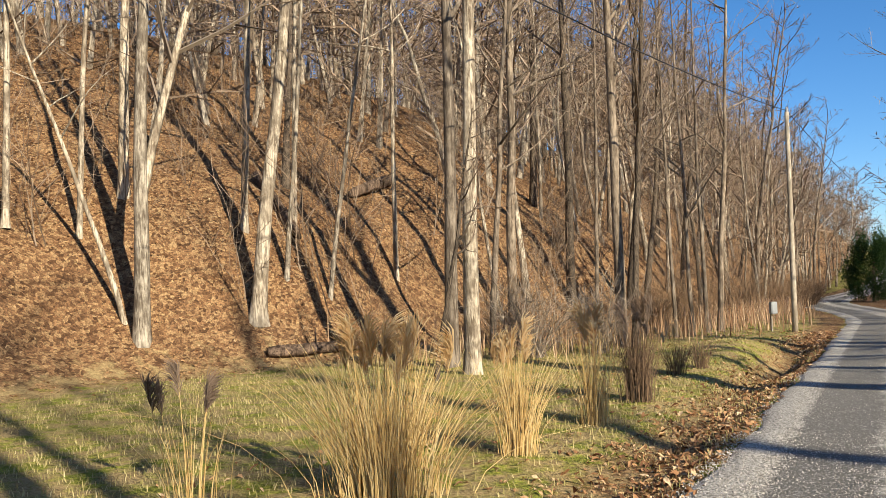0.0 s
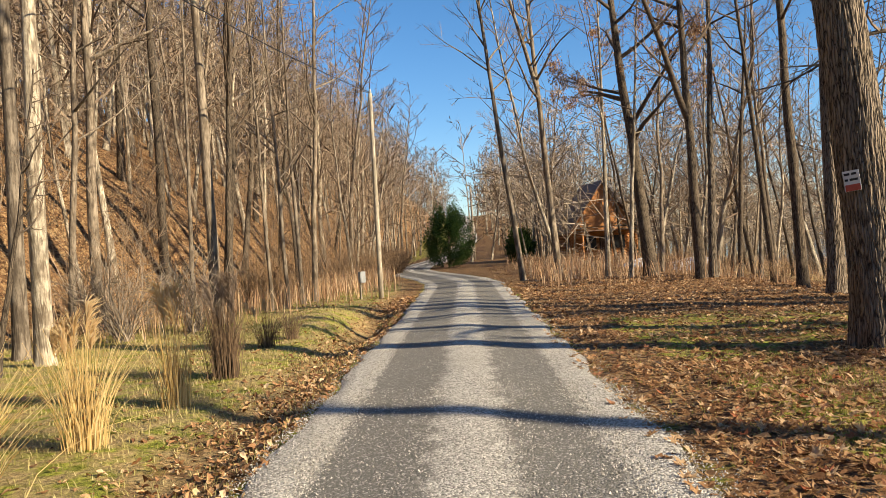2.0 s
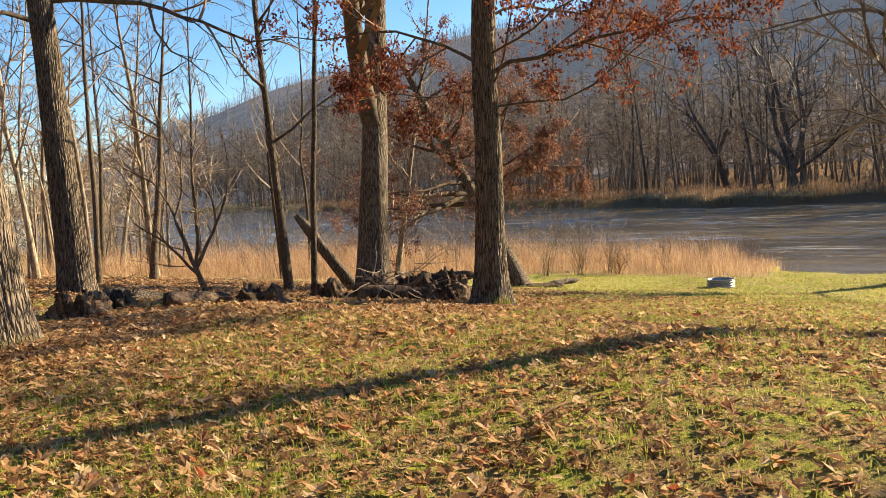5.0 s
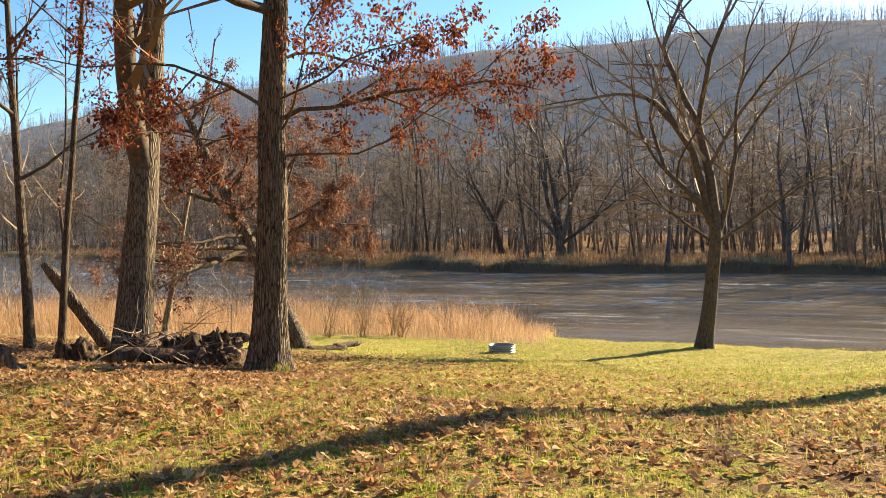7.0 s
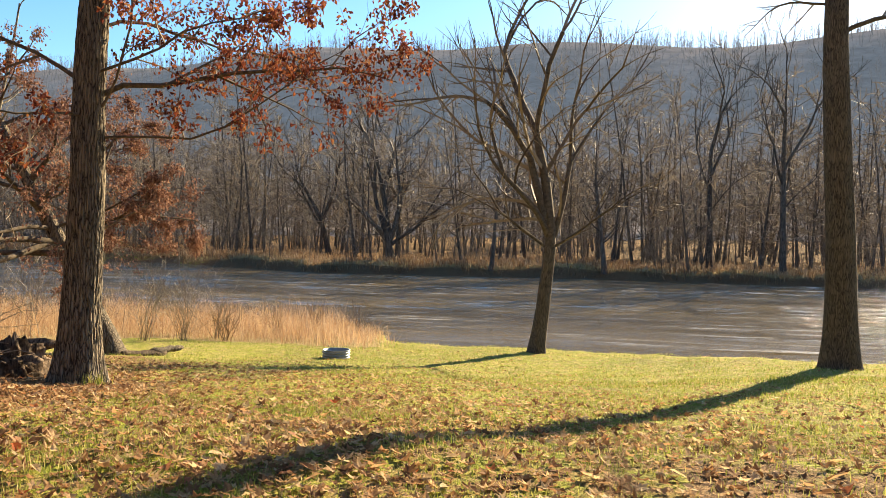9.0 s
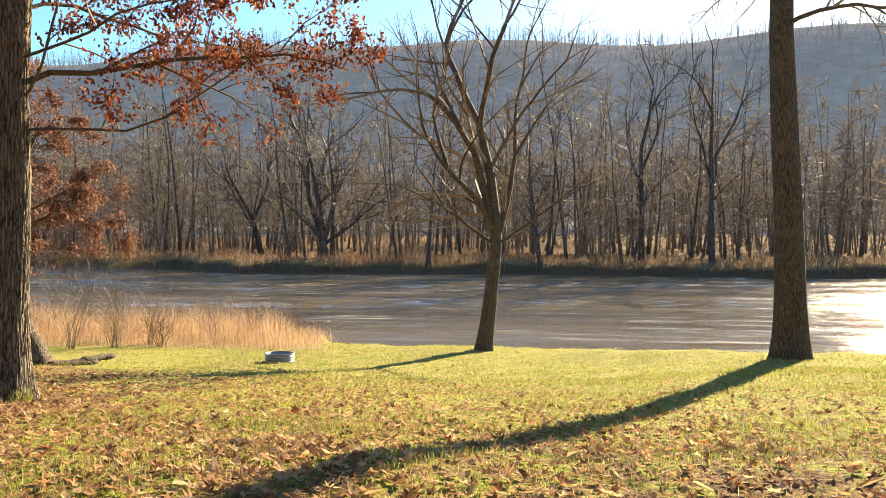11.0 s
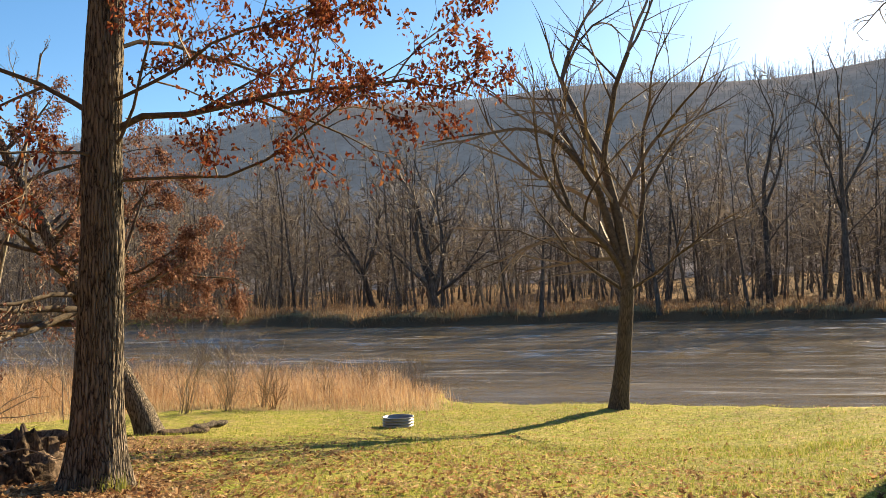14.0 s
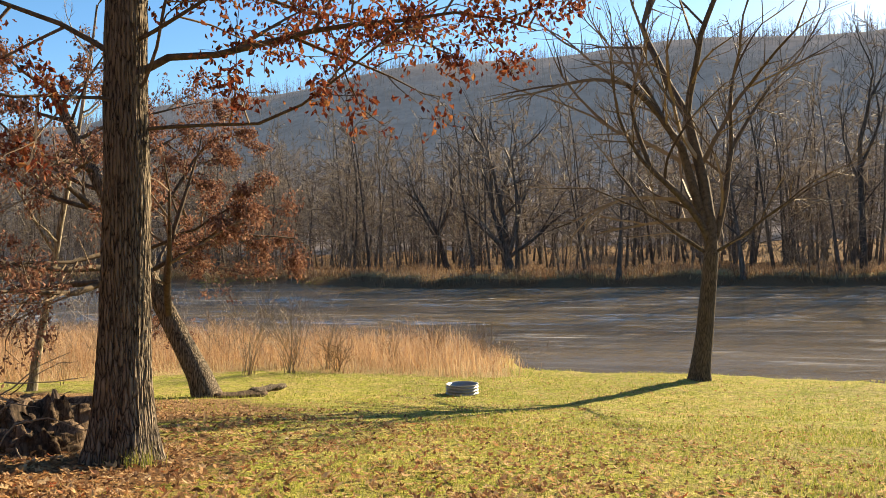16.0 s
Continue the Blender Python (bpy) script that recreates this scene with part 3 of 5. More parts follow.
def tree(x, y, r, height, axis=(0.0, 0.0), seed=0, bark=None, twig=None, label="bare grey-barked tree with fine twigs", clear=0.45, limbs=16, reach=0.26,
         tilt=54, lift=0.35, kids=(6, 5), depth=2, wob=0.02, sides=12, top=0.2, flare=0.5, name="bare_tree", group="", forks=(), arms=(), z=None, tip=0.0035, leaves=None):
    """A tree that stands on the ground: trunk, limbs, crown of twigs. forks: (share of height, axis, length, share of radius). leaves: (material, count, size, low, high)."""
    rng = np.random.default_rng(seed * 7 + 11)
    ob = thing(name, pose(x, y, gz(x, y) if z is None else z), label, "tree", group)
    pts = trunk_line(rng, height, axis, wob)
    line, R = trunk_mesh(rng, pts, r, top, sides, flare, n=150 if sides > 30 else 26)
    v, f = tube([(line, R)], sides)
    part_of("trunk", v, f, bark or BARK_GREY, ob, smooth=True)
    out = branch_out(rng, pts, r, clear, limbs, height * reach, tilt, depth, lift, {}, tip, 5, 0.12, kids)
    for fr, ax, ln, share in forks:
        p, _ = along(pts, fr)
        d = np.array([ax[0] / 10, ax[1] / 10, 1.0])
        arm = stem(rng, p - d * 0.15, d / np.linalg.norm(d), ln, 8, 0.05, 0.25)
        out.setdefault(depth, []).append((arm, np.linspace(r * share, r * share * 0.25, 9)))
        branch_out(rng, arm, r * share * 1.2, 0.15, max(12, limbs // 2), ln * 0.38, tilt, depth - 1, lift, out, tip, 4, 0.12, kids)
    for hgt, way, ln, rad in arms:
        p, _ = along(pts, hgt / height)
        d = np.array(way, float)
        arm = stem(rng, p, d / np.linalg.norm(d), ln, 9, 0.19, 0.05)
        out.setdefault(depth, []).append((arm, np.linspace(rad, rad * 0.2, 10)))
        branch_out(rng, arm, rad * 1.6, 0.2, 10, ln * 0.42, 50, depth - 1, 0.0, out, tip, 5, 0.16, kids)
    tops = sorted(out)
    for ln in out[tops[-1]]:
        v, f = tube([ln], 6)
        part_of("limb", v, f, LIMB_BARK if bark in (BARK_OAK, BARK_BROWN) else bark or BARK_GREY, ob, smooth=True)
    fine = [ln for k in tops[:-1] for ln in out[k]]
    if fine:
        v, f = tube(fine, 3)
        part_of("crown", v, f, twig or TWIG_GREY, ob)
    if leaves:
        mat, count, size, low, high = leaves
        spots = np.concatenate([ln[1:] for ln, _ in (out[tops[0]] + out[tops[1]])])
        spots = spots[(spots[:, 2] > low) & (spots[:, 2] < high)]
        sprays = spots[rng.integers(0, len(spots), count // 6)] + rng.normal(0, size * 0.6, (count // 6, 3))
        pick = np.repeat(sprays, 6, axis=0) + rng.normal(0, size * 0.75, (count // 6 * 6, 3))
        v, f = leaf_cloud(rng, pick, size, 1.0)
        part_of("leaves", v, f, mat, ob, "withered leaves still on the twigs")
    return ob


def fork_out(rng, p, d, length, r, level, out, spread=34, up=0.25, tip=0.004, side=2):
    """A limb that bends, carries side twigs and splits in two at its end, and so on down to level 0."""
    n = 6 if level > 1 else 3
    line = stem(rng, p, d, length, n, 0.07, up, 0.2)
    r1 = max(tip, r * 0.68)
    out.setdefault(level, []).append((line, np.linspace(r, r1 if level else tip, n + 1)))
    if level == 0:
        return
    end = line[-1] - line[-2]
    for k in range(2):
        fork_out(rng, line[-1] - end * 0.02, side_dir(rng, end, spread * rng.uniform(0.35, 1.0)), length * rng.uniform(0.62, 0.86), max(tip, r1 * (0.95 - 0.2 * k)), level - 1, out, spread, up, tip, side)
    for k in range(side):
        q, dd = along(line, rng.uniform(0.25, 0.9))
        fork_out(rng, q, side_dir(rng, dd, rng.uniform(35, 65)), length * rng.uniform(0.4, 0.7), max(tip, r * 0.4), max(0, level - 2), out, spread, up * 0.5, tip, side)


def forking_tree(x, y, r, trunk_h, seed, limbs, bark, twig, label, name="bare_tree", lean=(0.0, 0.0), tip=0.004, side=2, z=None, spread=34):
    """A short trunk, then long bending limbs. limbs: (share of the trunk's height, direction, length, share of radius, levels, upward bend)."""
    rng = np.random.default_rng(seed)
    ob = thing(name, pose(x, y, gz(x, y) if z is None else z), label, "tree")
    pts = trunk_line(rng, trunk_h, lean, 0.012)
    line, R = trunk_mesh(rng, pts, r, 0.7, 20, 0.45, n=40)
    R[-2] *= 0.85
    R[-1] *= 0.04
    v, f = tube([(line, R)], 20)
    part_of("trunk", v, f, bark, ob, smooth=True)
    fine = []
    for share, way, ln, thick, levels, up in limbs:
        p, _ = along(pts, share)
        d = np.array(way, float)
        d /= np.linalg.norm(d)
        out = {}
        fork_out(rng, p - d * r * 0.5, d, ln, r * thick, levels, out, spread, up, tip, side)
        for k in sorted(out):
            for ln_ in out[k]:
                if k >= levels - 1:
                    v, f = tube([ln_], 7)
                    part_of("limb", v, f, LIMB_BARK if twig is not TWIG_FAR else bark, ob, smooth=True)
                else:
                    fine.append(ln_)
    v, f = tube(fine, 3)
    part_of("crown", v, f, twig, ob)
    return ob


# ---------------------------------------------------------------- single trees
tree(17.82, 1.99, 0.307, 15.0, (-0.08, -0.48), 1, BARK_OAK, TWIG_BROWN, "oak with furrowed dark bark and withered orange leaves", clear=0.4, limbs=10, reach=0.3, tilt=72, lift=0.1, sides=144, top=0.4, flare=0.9, name="oak_tree", arms=((4.5, (-0.1, -1, 0.62), 5.2, 0.05), (3.9, (-0.3, -1, 0.1), 5.0, 0.026), (4.15, (-0.5, -0.8, 0.5), 4.0, 0.026), (4.7, (0.3, 1, 0.5), 5.0, 0.042), (4.2, (-0.9, 0.5, 0.35), 3.4, 0.025), (5.6, (0.6, -0.8, 0.6), 5.0, 0.035), (4.9, (-0.6, -1, 0.3), 4.5, 0.026)), leaves=(LEAF_OAK, 9600, 0.085, 3.2, 8.0))  # oak
tree(20.47, 5.12, 0.385, 15.0, (0.98, -0.51), 2, BARK_OAK, TWIG_BROWN, "stout forked tree with grey-brown bark", clear=0.5, limbs=9, reach=0.3, tilt=60, forks=((0.26, (-0.7, 2.9), 9.0, 0.72),), sides=24, top=0.3, name="forked_tree", leaves=(LEAF_RUST, 350, 0.1, 2.5, 12.0))  # maple
forking_tree(30.19, -11.53, 0.285, 4.0, 103, ((0.93, (0.19, 0.15, 1.00), 3.4, 0.6, 4, 0.1), (0.97, (-0.09, -0.07, 1.00), 4.2, 0.72, 4, 0.05), (0.99, (-0.08, 0.51, 1.00), 3.0, 0.42, 4, 0.3), (0.96, (0.04, -0.49, 1.00), 3.2, 0.4, 4, 0.35), (0.9, (0.49, 0.76, 0.70), 2.4, 0.22, 3, 0.1), (0.92, (-0.58, -0.72, 0.55), 2.0, 0.2, 3, 0.0)), BARK_BROWN, TWIG_BROWN, "slender bare tree that forks low, on the river bank", "riverbank_tree", (-0.18, -1.08), 0.006, 3, spread=30)  # river_tree
tree(19.96, -15.15, 0.404, 23.0, (0.25, 0.30), 4, BARK_BROWN, TWIG_GREY, "tall straight bare tree at the lawn edge by the river", clear=0.62, limbs=9, reach=0.22, top=0.3, name="bank_tree", arms=((8.2, (-0.69, -0.72, 0.2), 4.5, 0.07), (8.9, (0.69, 0.72, 0.5), 2.6, 0.04), (11, (0.3, 1, 0.6), 4.0, 0.08)))  # bank_tree
tree(10.51, 7.25, 0.368, 19.0, (-0.58, 0.60), 5, BARK_OAK, TWIG_BROWN, "thick leaning tree with deeply furrowed bark", clear=0.5, limbs=12, reach=0.3, tilt=60, sides=144, top=0.35, flare=0.5, name="leaning_tree")  # lean_sign
tree(17.66, 10.98, 0.337, 18.0, (0.51, 0.71), 6, BARK_OAK, TWIG_BROWN, "dark leaning tree with long drooping limbs", clear=0.45, limbs=10, reach=0.28, tilt=65, lift=0.0, sides=144, top=0.35, name="leaning_tree", arms=((6.4, (0.4, -0.9, 0.25), 6.5, 0.075), (6.9, (0.2, -0.9, 0.45), 6.0, 0.07), (5.9, (-0.8, 0.4, 0.3), 4.0, 0.06)))  # t2
tree(17.68, 13.68, 0.216, 16.0, (0.28, 0.01), 7, BARK_OAK, TWIG_BROWN, "dark trunk behind a thicker leaning tree", limbs=10)  # t2b
tree(20.28, 16.81, 0.172, 17.0, (-0.06, 0.25), 8, BARK_BROWN, TWIG_BROWN, limbs=12)  # rt3
tree(24.25, 21.38, 0.128, 15.0, (-0.46, 0.52), 9, BARK_BROWN, TWIG_BROWN, limbs=10)  # rt4
tree(22.79, 22.90, 0.162, 17.0, (0.47, -0.12), 10, BARK_OAK, TWIG_BROWN, limbs=12)  # rt5
tree(21.13, 21.73, 0.203, 16.0, (-0.08, 0.26), 11, BARK_BROWN, TWIG_BROWN, forks=((0.35, (-2.5, 0), 8, 0.6),), limbs=10)  # rt6
tree(22.49, 25.89, 0.278, 17.0, (-0.63, 0.63), 12, BARK_BROWN, TWIG_BROWN, "bare-topped tree with clusters of orange-brown leaves", clear=0.3, limbs=16, reach=0.3, name="leafy_tree", leaves=(LEAF_LITTER, 6500, 0.1, 3.5, 13))  # rust
tree(21.20, 25.65, 0.101, 12.0, (0.83, -0.37), 13, BARK_PALE, TWIG_BROWN, limbs=10)  # rt8
tree(22.38, 28.54, 0.123, 13.0, (0.27, 0.01), 14, BARK_PALE, TWIG_BROWN, limbs=10)  # rt9
tree(22.95, 33.07, 0.192, 18.0, (-0.44, 0.51), 15, BARK_GREY, TWIG_BROWN, limbs=14, forks=((0.5, (-2.5, 0), 8, 0.6),))  # rt10
tree(19.41, 30.60, 0.135, 19.0, (-0.84, 0.78), 16, BARK_GREY, TWIG_BROWN, clear=0.4, limbs=14)  # rt1
tree(29.23, 27.78, 0.134, 14.0, (0.74, -0.31), 17, BARK_BROWN, TWIG_BROWN, limbs=10)  # rt12
forking_tree(18.26, 8.26, 0.075, 0.7, 118, ((0.95, (-0.1, 0.35, 1), 1.3, 0.7, 4, 0.1), (0.9, (0.2, -0.4, 1), 1.1, 0.6, 4, 0.1), (0.7, (-0.4, 0.8, 0.9), 1.0, 0.5, 3, 0.2), (0.98, (0.2, 0.0, 1), 1.2, 0.6, 4, 0.1)), BARK_BROWN, TWIG_BROWN, "small dark many-stemmed tree at the field edge", "small_tree", (-0.93, 3.0), 0.004)  # small_bush
tree(22.70, 8.03, 0.134, 13.0, (0.64, 0.64), 19, BARK_BROWN, TWIG_GREY, clear=0.3, limbs=12)  # m1
tree(21.02, 6.76, 0.087, 14.0, (0.98, -0.49), 20, BARK_BROWN, TWIG_GREY, clear=0.4, limbs=10)  # m2
tree(31.92, 17.15, 0.170, 11.0, (0.90, -0.69), 21, BARK_BROWN, TWIG_GREY, limbs=10)  # m3
tree(24.98, 15.12, 0.098, 13.0, (0.77, 0.11), 22, BARK_BROWN, TWIG_GREY, limbs=10)  # m4
tree(30.48, 6.89, 0.125, 10.0, (-0.32, -1.92), 23, BARK_PALE, TWIG_GREY, clear=0.3, limbs=10)  # m5
tree(-6.81, 18.42, 0.189, 17.0, (0.41, -0.48), 24, BARK_PALE, TWIG_GREY, "pale-barked tree at the foot of the leafy slope", clear=0.5, limbs=14, forks=((0.18, (1.6, 1.0), 12, 0.62),))  # A
tree(-7.21, 18.63, 0.070, 9.0, (-3.31, -0.50), 25, BARK_PALE, TWIG_GREY, "thin leaning sapling on the leafy slope", limbs=10)  # A2
tree(-4.63, 20.18, 0.193, 18.0, (1.04, -0.47), 26, BARK_PALE, TWIG_GREY, limbs=14)  # B
tree(-9.96, 18.64, 0.083, 16.0, (0.38, -0.48), 27, BARK_PALE, TWIG_GREY)  # C1
tree(-8.68, 19.53, 0.074, 16.0, (0.57, -0.48), 28, BARK_PALE, TWIG_GREY)  # C2
tree(-8.23, 21.08, 0.145, 18.0, (0.28, -0.48), 29, BARK_PALE, TWIG_GREY)  # C3
tree(-5.33, 21.88, 0.105, 16.0, (0.45, -0.48), 30, BARK_PALE, TWIG_GREY)  # C4
tree(-4.13, 21.35, 0.073, 15.0, (0.89, -0.47), 31, BARK_PALE, TWIG_GREY)  # C5
tree(-4.18, 22.81, 0.078, 15.0, (0.35, -0.48), 32, BARK_PALE, TWIG_GREY)  # C6
tree(-3.08, 21.74, 0.067, 13.0, (1.46, -0.47), 33, BARK_PALE, TWIG_BROWN)  # G1
tree(-1.50, 24.91, 0.085, 13.0, (-0.05, -0.48), 34, BARK_PALE, TWIG_BROWN)  # G2
tree(0.49, 16.31, 0.172, 19.0, (-0.10, -0.48), 35, BARK_PALE, TWIG_BROWN, "tall straight pale tree at the lawn edge", clear=0.4, limbs=18)  # D1
tree(0.09, 18.50, 0.164, 19.0, (0.09, -0.48), 36, BARK_GREY, TWIG_BROWN, "tall straight grey tree beside a paler one", clear=0.4, limbs=16)  # D2
tree(-0.24, 15.30, 0.062, 5.0, (1.66, -0.47), 37, BARK_BROWN, TWIG_BROWN, "thin dark crooked sapling", wob=0.04, limbs=12)  # D3
tree(1.89, 23.93, 0.163, 18.0, (0.09, -0.48), 38, BARK_GREY, TWIG_BROWN, clear=0.35, limbs=14)  # E1
tree(1.11, 20.98, 0.093, 14.0, (0.54, -0.48), 39, BARK_GREY, TWIG_BROWN, clear=0.3, limbs=14)  # E2
tree(4.44, 29.68, 0.172, 19.0, (-0.09, -0.48), 40, BARK_BROWN, TWIG_BROWN)  # F1
tree(4.95, 27.57, 0.084, 13.0, (0.07, -0.48), 41, BARK_GREY, TWIG_BROWN)  # F2
tree(4.83, 23.01, 0.172, 18.0, (-0.26, -0.48), 42, BARK_GREY, TWIG_BROWN, clear=0.45)  # F3
tree(5.04, 22.45, 0.099, 16.0, (0.35, -0.48), 43, BARK_BROWN, TWIG_BROWN, clear=0.3)  # F4
tree(7.15, 26.05, 0.071, 12.0, (-0.30, -0.48), 44, BARK_GREY, TWIG_BROWN, clear=0.3)  # H1
tree(7.92, 26.87, 0.082, 12.0, (-0.40, -0.48), 45, BARK_GREY, TWIG_BROWN, clear=0.3)  # H2
tree(8.64, 27.70, 0.085, 12.0, (-0.22, -0.48), 46, BARK_GREY, TWIG_BROWN, clear=0.3)  # H3
tree(9.34, 28.53, 0.116, 14.0, (0.48, -0.48), 47, BARK_GREY, TWIG_BROWN, clear=0.3)  # H4
forking_tree(127.88, -20.89, 0.5, 5.5, 148, ((0.9, (0.16, 0.31, 1.00), 6.0, 0.7, 4, 0.2), (0.95, (0.04, -0.36, 1.00), 5.5, 0.6, 4, 0.2), (0.7, (0.45, 0.67, 0.90), 5.0, 0.45, 4, 0.1)), BARK_FAR, TWIG_FAR, "bare tree leaning over the far river bank", "bare_tree", (0.88, 2.32), 0.022)  # K1
forking_tree(108.48, -25.67, 0.6, 2.6, 149, ((0.8, (0.29, 0.36, 1.00), 6.5, 0.7, 4, 0.2), (0.9, (-0.02, -0.04, 1.00), 7.0, 0.75, 4, 0.1), (0.85, (-0.18, -0.58, 1.00), 6.5, 0.65, 4, 0.2), (0.7, (-0.63, -0.80, 0.80), 5.5, 0.45, 4, 0.1), (0.8, (0.67, 0.67, 1.00), 5.5, 0.45, 4, 0.2)), BARK_FAR, TWIG_FAR, "many-stemmed bare tree on the far river bank", "bare_tree", (0.5, 1.6), 0.022)  # K2
tree(97.20, -35.41, 0.308, 13.0, (-0.06, -0.66), 50, BARK_FAR, TWIG_FAR, limbs=10, tip=0.012)  # K3
tree(92.69, -48.26, 0.341, 13.0, (0.46, 0.99), 51, BARK_FAR, TWIG_FAR, clear=0.2, limbs=12, tip=0.012, reach=0.4)  # K4
forking_tree(89.13, -60.46, 0.4, 12.0, 152, ((0.99, (0.04, 0.09, 1.00), 6.0, 0.7, 4, 0.2), (0.95, (0.00, -0.45, 1.00), 6.0, 0.5, 4, 0.35), (0.8, (0.13, 0.49, 1.00), 5.5, 0.42, 4, 0.4), (0.6, (-0.31, -0.63, 0.80), 4.0, 0.25, 3, 0.3)), BARK_FAR, TWIG_FAR, "very tall bare tree standing over the far woods", "bare_tree", (0.17, 0.08), 0.02, spread=28)  # K5
forking_tree(84.1, -66.96, 0.4, 12.5, 153, ((0.99, (0.04, 0.09, 1.00), 6.0, 0.7, 4, 0.2), (0.95, (0.00, -0.45, 1.00), 6.0, 0.5, 4, 0.35), (0.8, (0.13, 0.49, 1.00), 5.5, 0.42, 4, 0.4), (0.6, (-0.31, -0.63, 0.80), 4.0, 0.25, 3, 0.3)), BARK_FAR, TWIG_FAR, "very tall bare tree standing over the far woods", "bare_tree", (0.17, 0.08), 0.02, spread=28)  # K6
tree(27.93, 2.08, 0.297, 7.5, (0.81, 4.87), 54, BARK_OAK, TWIG_BROWN, "leaning tree with rust-brown withered leaves", clear=0.2, limbs=22, reach=0.75, tilt=62, lift=0.0, kids=(7, 6), sides=12, top=0.35, name="leaning_leafy_tree", arms=((3.0, (-0.16, -0.98, 0.25), 4.5, 0.06), (4.2, (-0.3, -0.9, 0.4), 4.5, 0.06), (3.5, (0.3, -0.95, 0.0), 3.6, 0.05), (5.0, (-0.2, 0.9, 0.3), 4.0, 0.06)), leaves=(LEAF_RUST, 26000, 0.09, 0.8, 9.0))  # rust_lean
tree(14.28, -13.58, 0.239, 19.0, (0.12, 0.06), 55, BARK_BROWN, TWIG_GREY, "bare tree beside the lawn", clear=0.6, limbs=9)  # off1
tree(12.94, -13.23, 0.172, 19.0, (0.10, -0.01), 56, BARK_BROWN, TWIG_GREY, "bare tree beside the lawn", clear=0.6, limbs=9)  # off2
tree(5.9, -5.6, 0.3, 18.0, (0.0, 0.0), 57, BARK_BROWN, TWIG_GREY, "bare tree beside the lane", clear=0.6, limbs=9)  # off3
tree(9.4, -9.2, 0.26, 18.0, (0.0, 0.0), 58, BARK_BROWN, TWIG_GREY, "bare tree beside the lawn", clear=0.6, limbs=9)  # off4


# ---------------------------------------------------------------- woods
def proto_lines(seed, height, r, clear=0.4, limbs=12, reach=0.24, kids=(3, 3), depth=1, tip=0.01, tilt=42, wob=0.015, n=3, lift=0.4):
    rng = np.random.default_rng(seed)
    pts = trunk_line(rng, height, (rng.normal(0, 0.9), rng.normal(0, 0.9)), wob, 8)
    out = branch_out(rng, pts, r, clear, limbs, height * reach, tilt, depth, lift, {}, tip, n, 0.13, kids)
    rad = r * (1 - 0.82 * np.linspace(0, 1, len(pts)))
    rad[0] *= 1.5
    return (pts, rad), [ln for k in sorted(out) for ln in out[k]]


def strew(protos, spots, scales, turns):
    """Copies of small meshes joined into one: verts and faces."""
    vs, fs, base = [], [], 0
    pick = np.random.default_rng(5).integers(0, len(protos), len(spots))
    for k, (v, f) in enumerate(protos):
        m = np.nonzero(pick == k)[0]
        if not len(m):
            continue
        c, s = np.cos(turns[m]), np.sin(turns[m])
        sc = scales[m][:, None]
        X = (v[None, :, 0] * c[:, None] - v[None, :, 1] * s[:, None]) * sc + spots[m, 0][:, None]
        Y = (v[None, :, 0] * s[:, None] + v[None, :, 1] * c[:, None]) * sc + spots[m, 1][:, None]
        Z = v[None, :, 2] * sc + spots[m, 2][:, None]
        vs.append(np.stack([X, Y, Z], -1).reshape(-1, 3))
        fs.append((f[None] + (base + np.arange(len(m)) * len(v))[:, None, None]).reshape(-1, f.shape[1]))
        base += len(m) * len(v)
    return np.concatenate(vs), np.concatenate(fs)


def on_ground(q, s, sink=0.1):
    x, y = to_xy(q, s)
    return np.stack([x, y, ground_z(x, y) - sink], -1)



rngF = np.random.default_rng(42)

# trees of the slope beside the road and of the woods beyond, each a thing of its own
WOOD_PROTOS = []
for k in range(9):
    (tp, tr), fine = proto_lines(100 + k, 15 + 3.5 * rngF.uniform(-1, 1), 0.075 + 0.011 * k, 0.2 + 0.05 * (k % 4), 22, 0.25, (6, 4), 2, 0.008, 50, 0.06)
    ob = thing("woodland_tree", pose(0, 0, -60), "slim bare woodland tree among many others", "tree", "woodland trees")
    v, f = tube([(resample(tp, 12), np.interp(np.linspace(0, 1, 12), np.linspace(0, 1, len(tr)), tr))], 8)
    part_of("trunk", v, f, (BARK_PALE, BARK_PALE, BARK_BROWN, BARK_GREY)[k % 4], ob, smooth=True)
    v, f = tube(fine, 3)
    part_of("crown", v, f, (TWIG_GREY, TWIG_BROWN, TWIG_BROWN)[k % 3], ob)
    WOOD_PROTOS.append(ob)
HEROES = [(o.location.x, o.location.y) for o in scene.objects if o.parent is None and o.get("category") == "tree" and o.location.z > -50]


def clear_of(x, y, d):
    return all((x - a) ** 2 + (y - b) ** 2 > d * d for a, b in HEROES)


def plant(count, draw):
    done = tries = 0
    while done < count and tries < count * 30:
        tries += 1
        q, s = draw()
        x, y = to_xy(q, s)
        if abs(math.degrees(math.atan2(x, y)) - 37.0) < 2.0 and q > 5:      # the cabin's clearing and its path
            continue
        if abs(q - road_q(s)) < 3.2 or not clear_of(x, y, 1.3):
            continue
        HEROES.append((x, y))
        ob = copy_thing(WOOD_PROTOS[int(rngF.integers(0, 9))], pose(x, y, gz(x, y) - 0.15, rngF.normal(0, 2.5), rngF.normal(0, 2.5), rngF.uniform(0, 360)))
        ob.scale = [rngF.uniform(0.65, 1.1)] * 3
        done += 1


def on_slope():
    s = rngF.uniform(-12, 75)
    return hill_q(s) - rngF.uniform(2.0, 34) , s


def beside_road():
    s = rngF.uniform(29, 110)
    return hill_q(s) + 1.0 - abs(rngF.normal(0, 6)), s


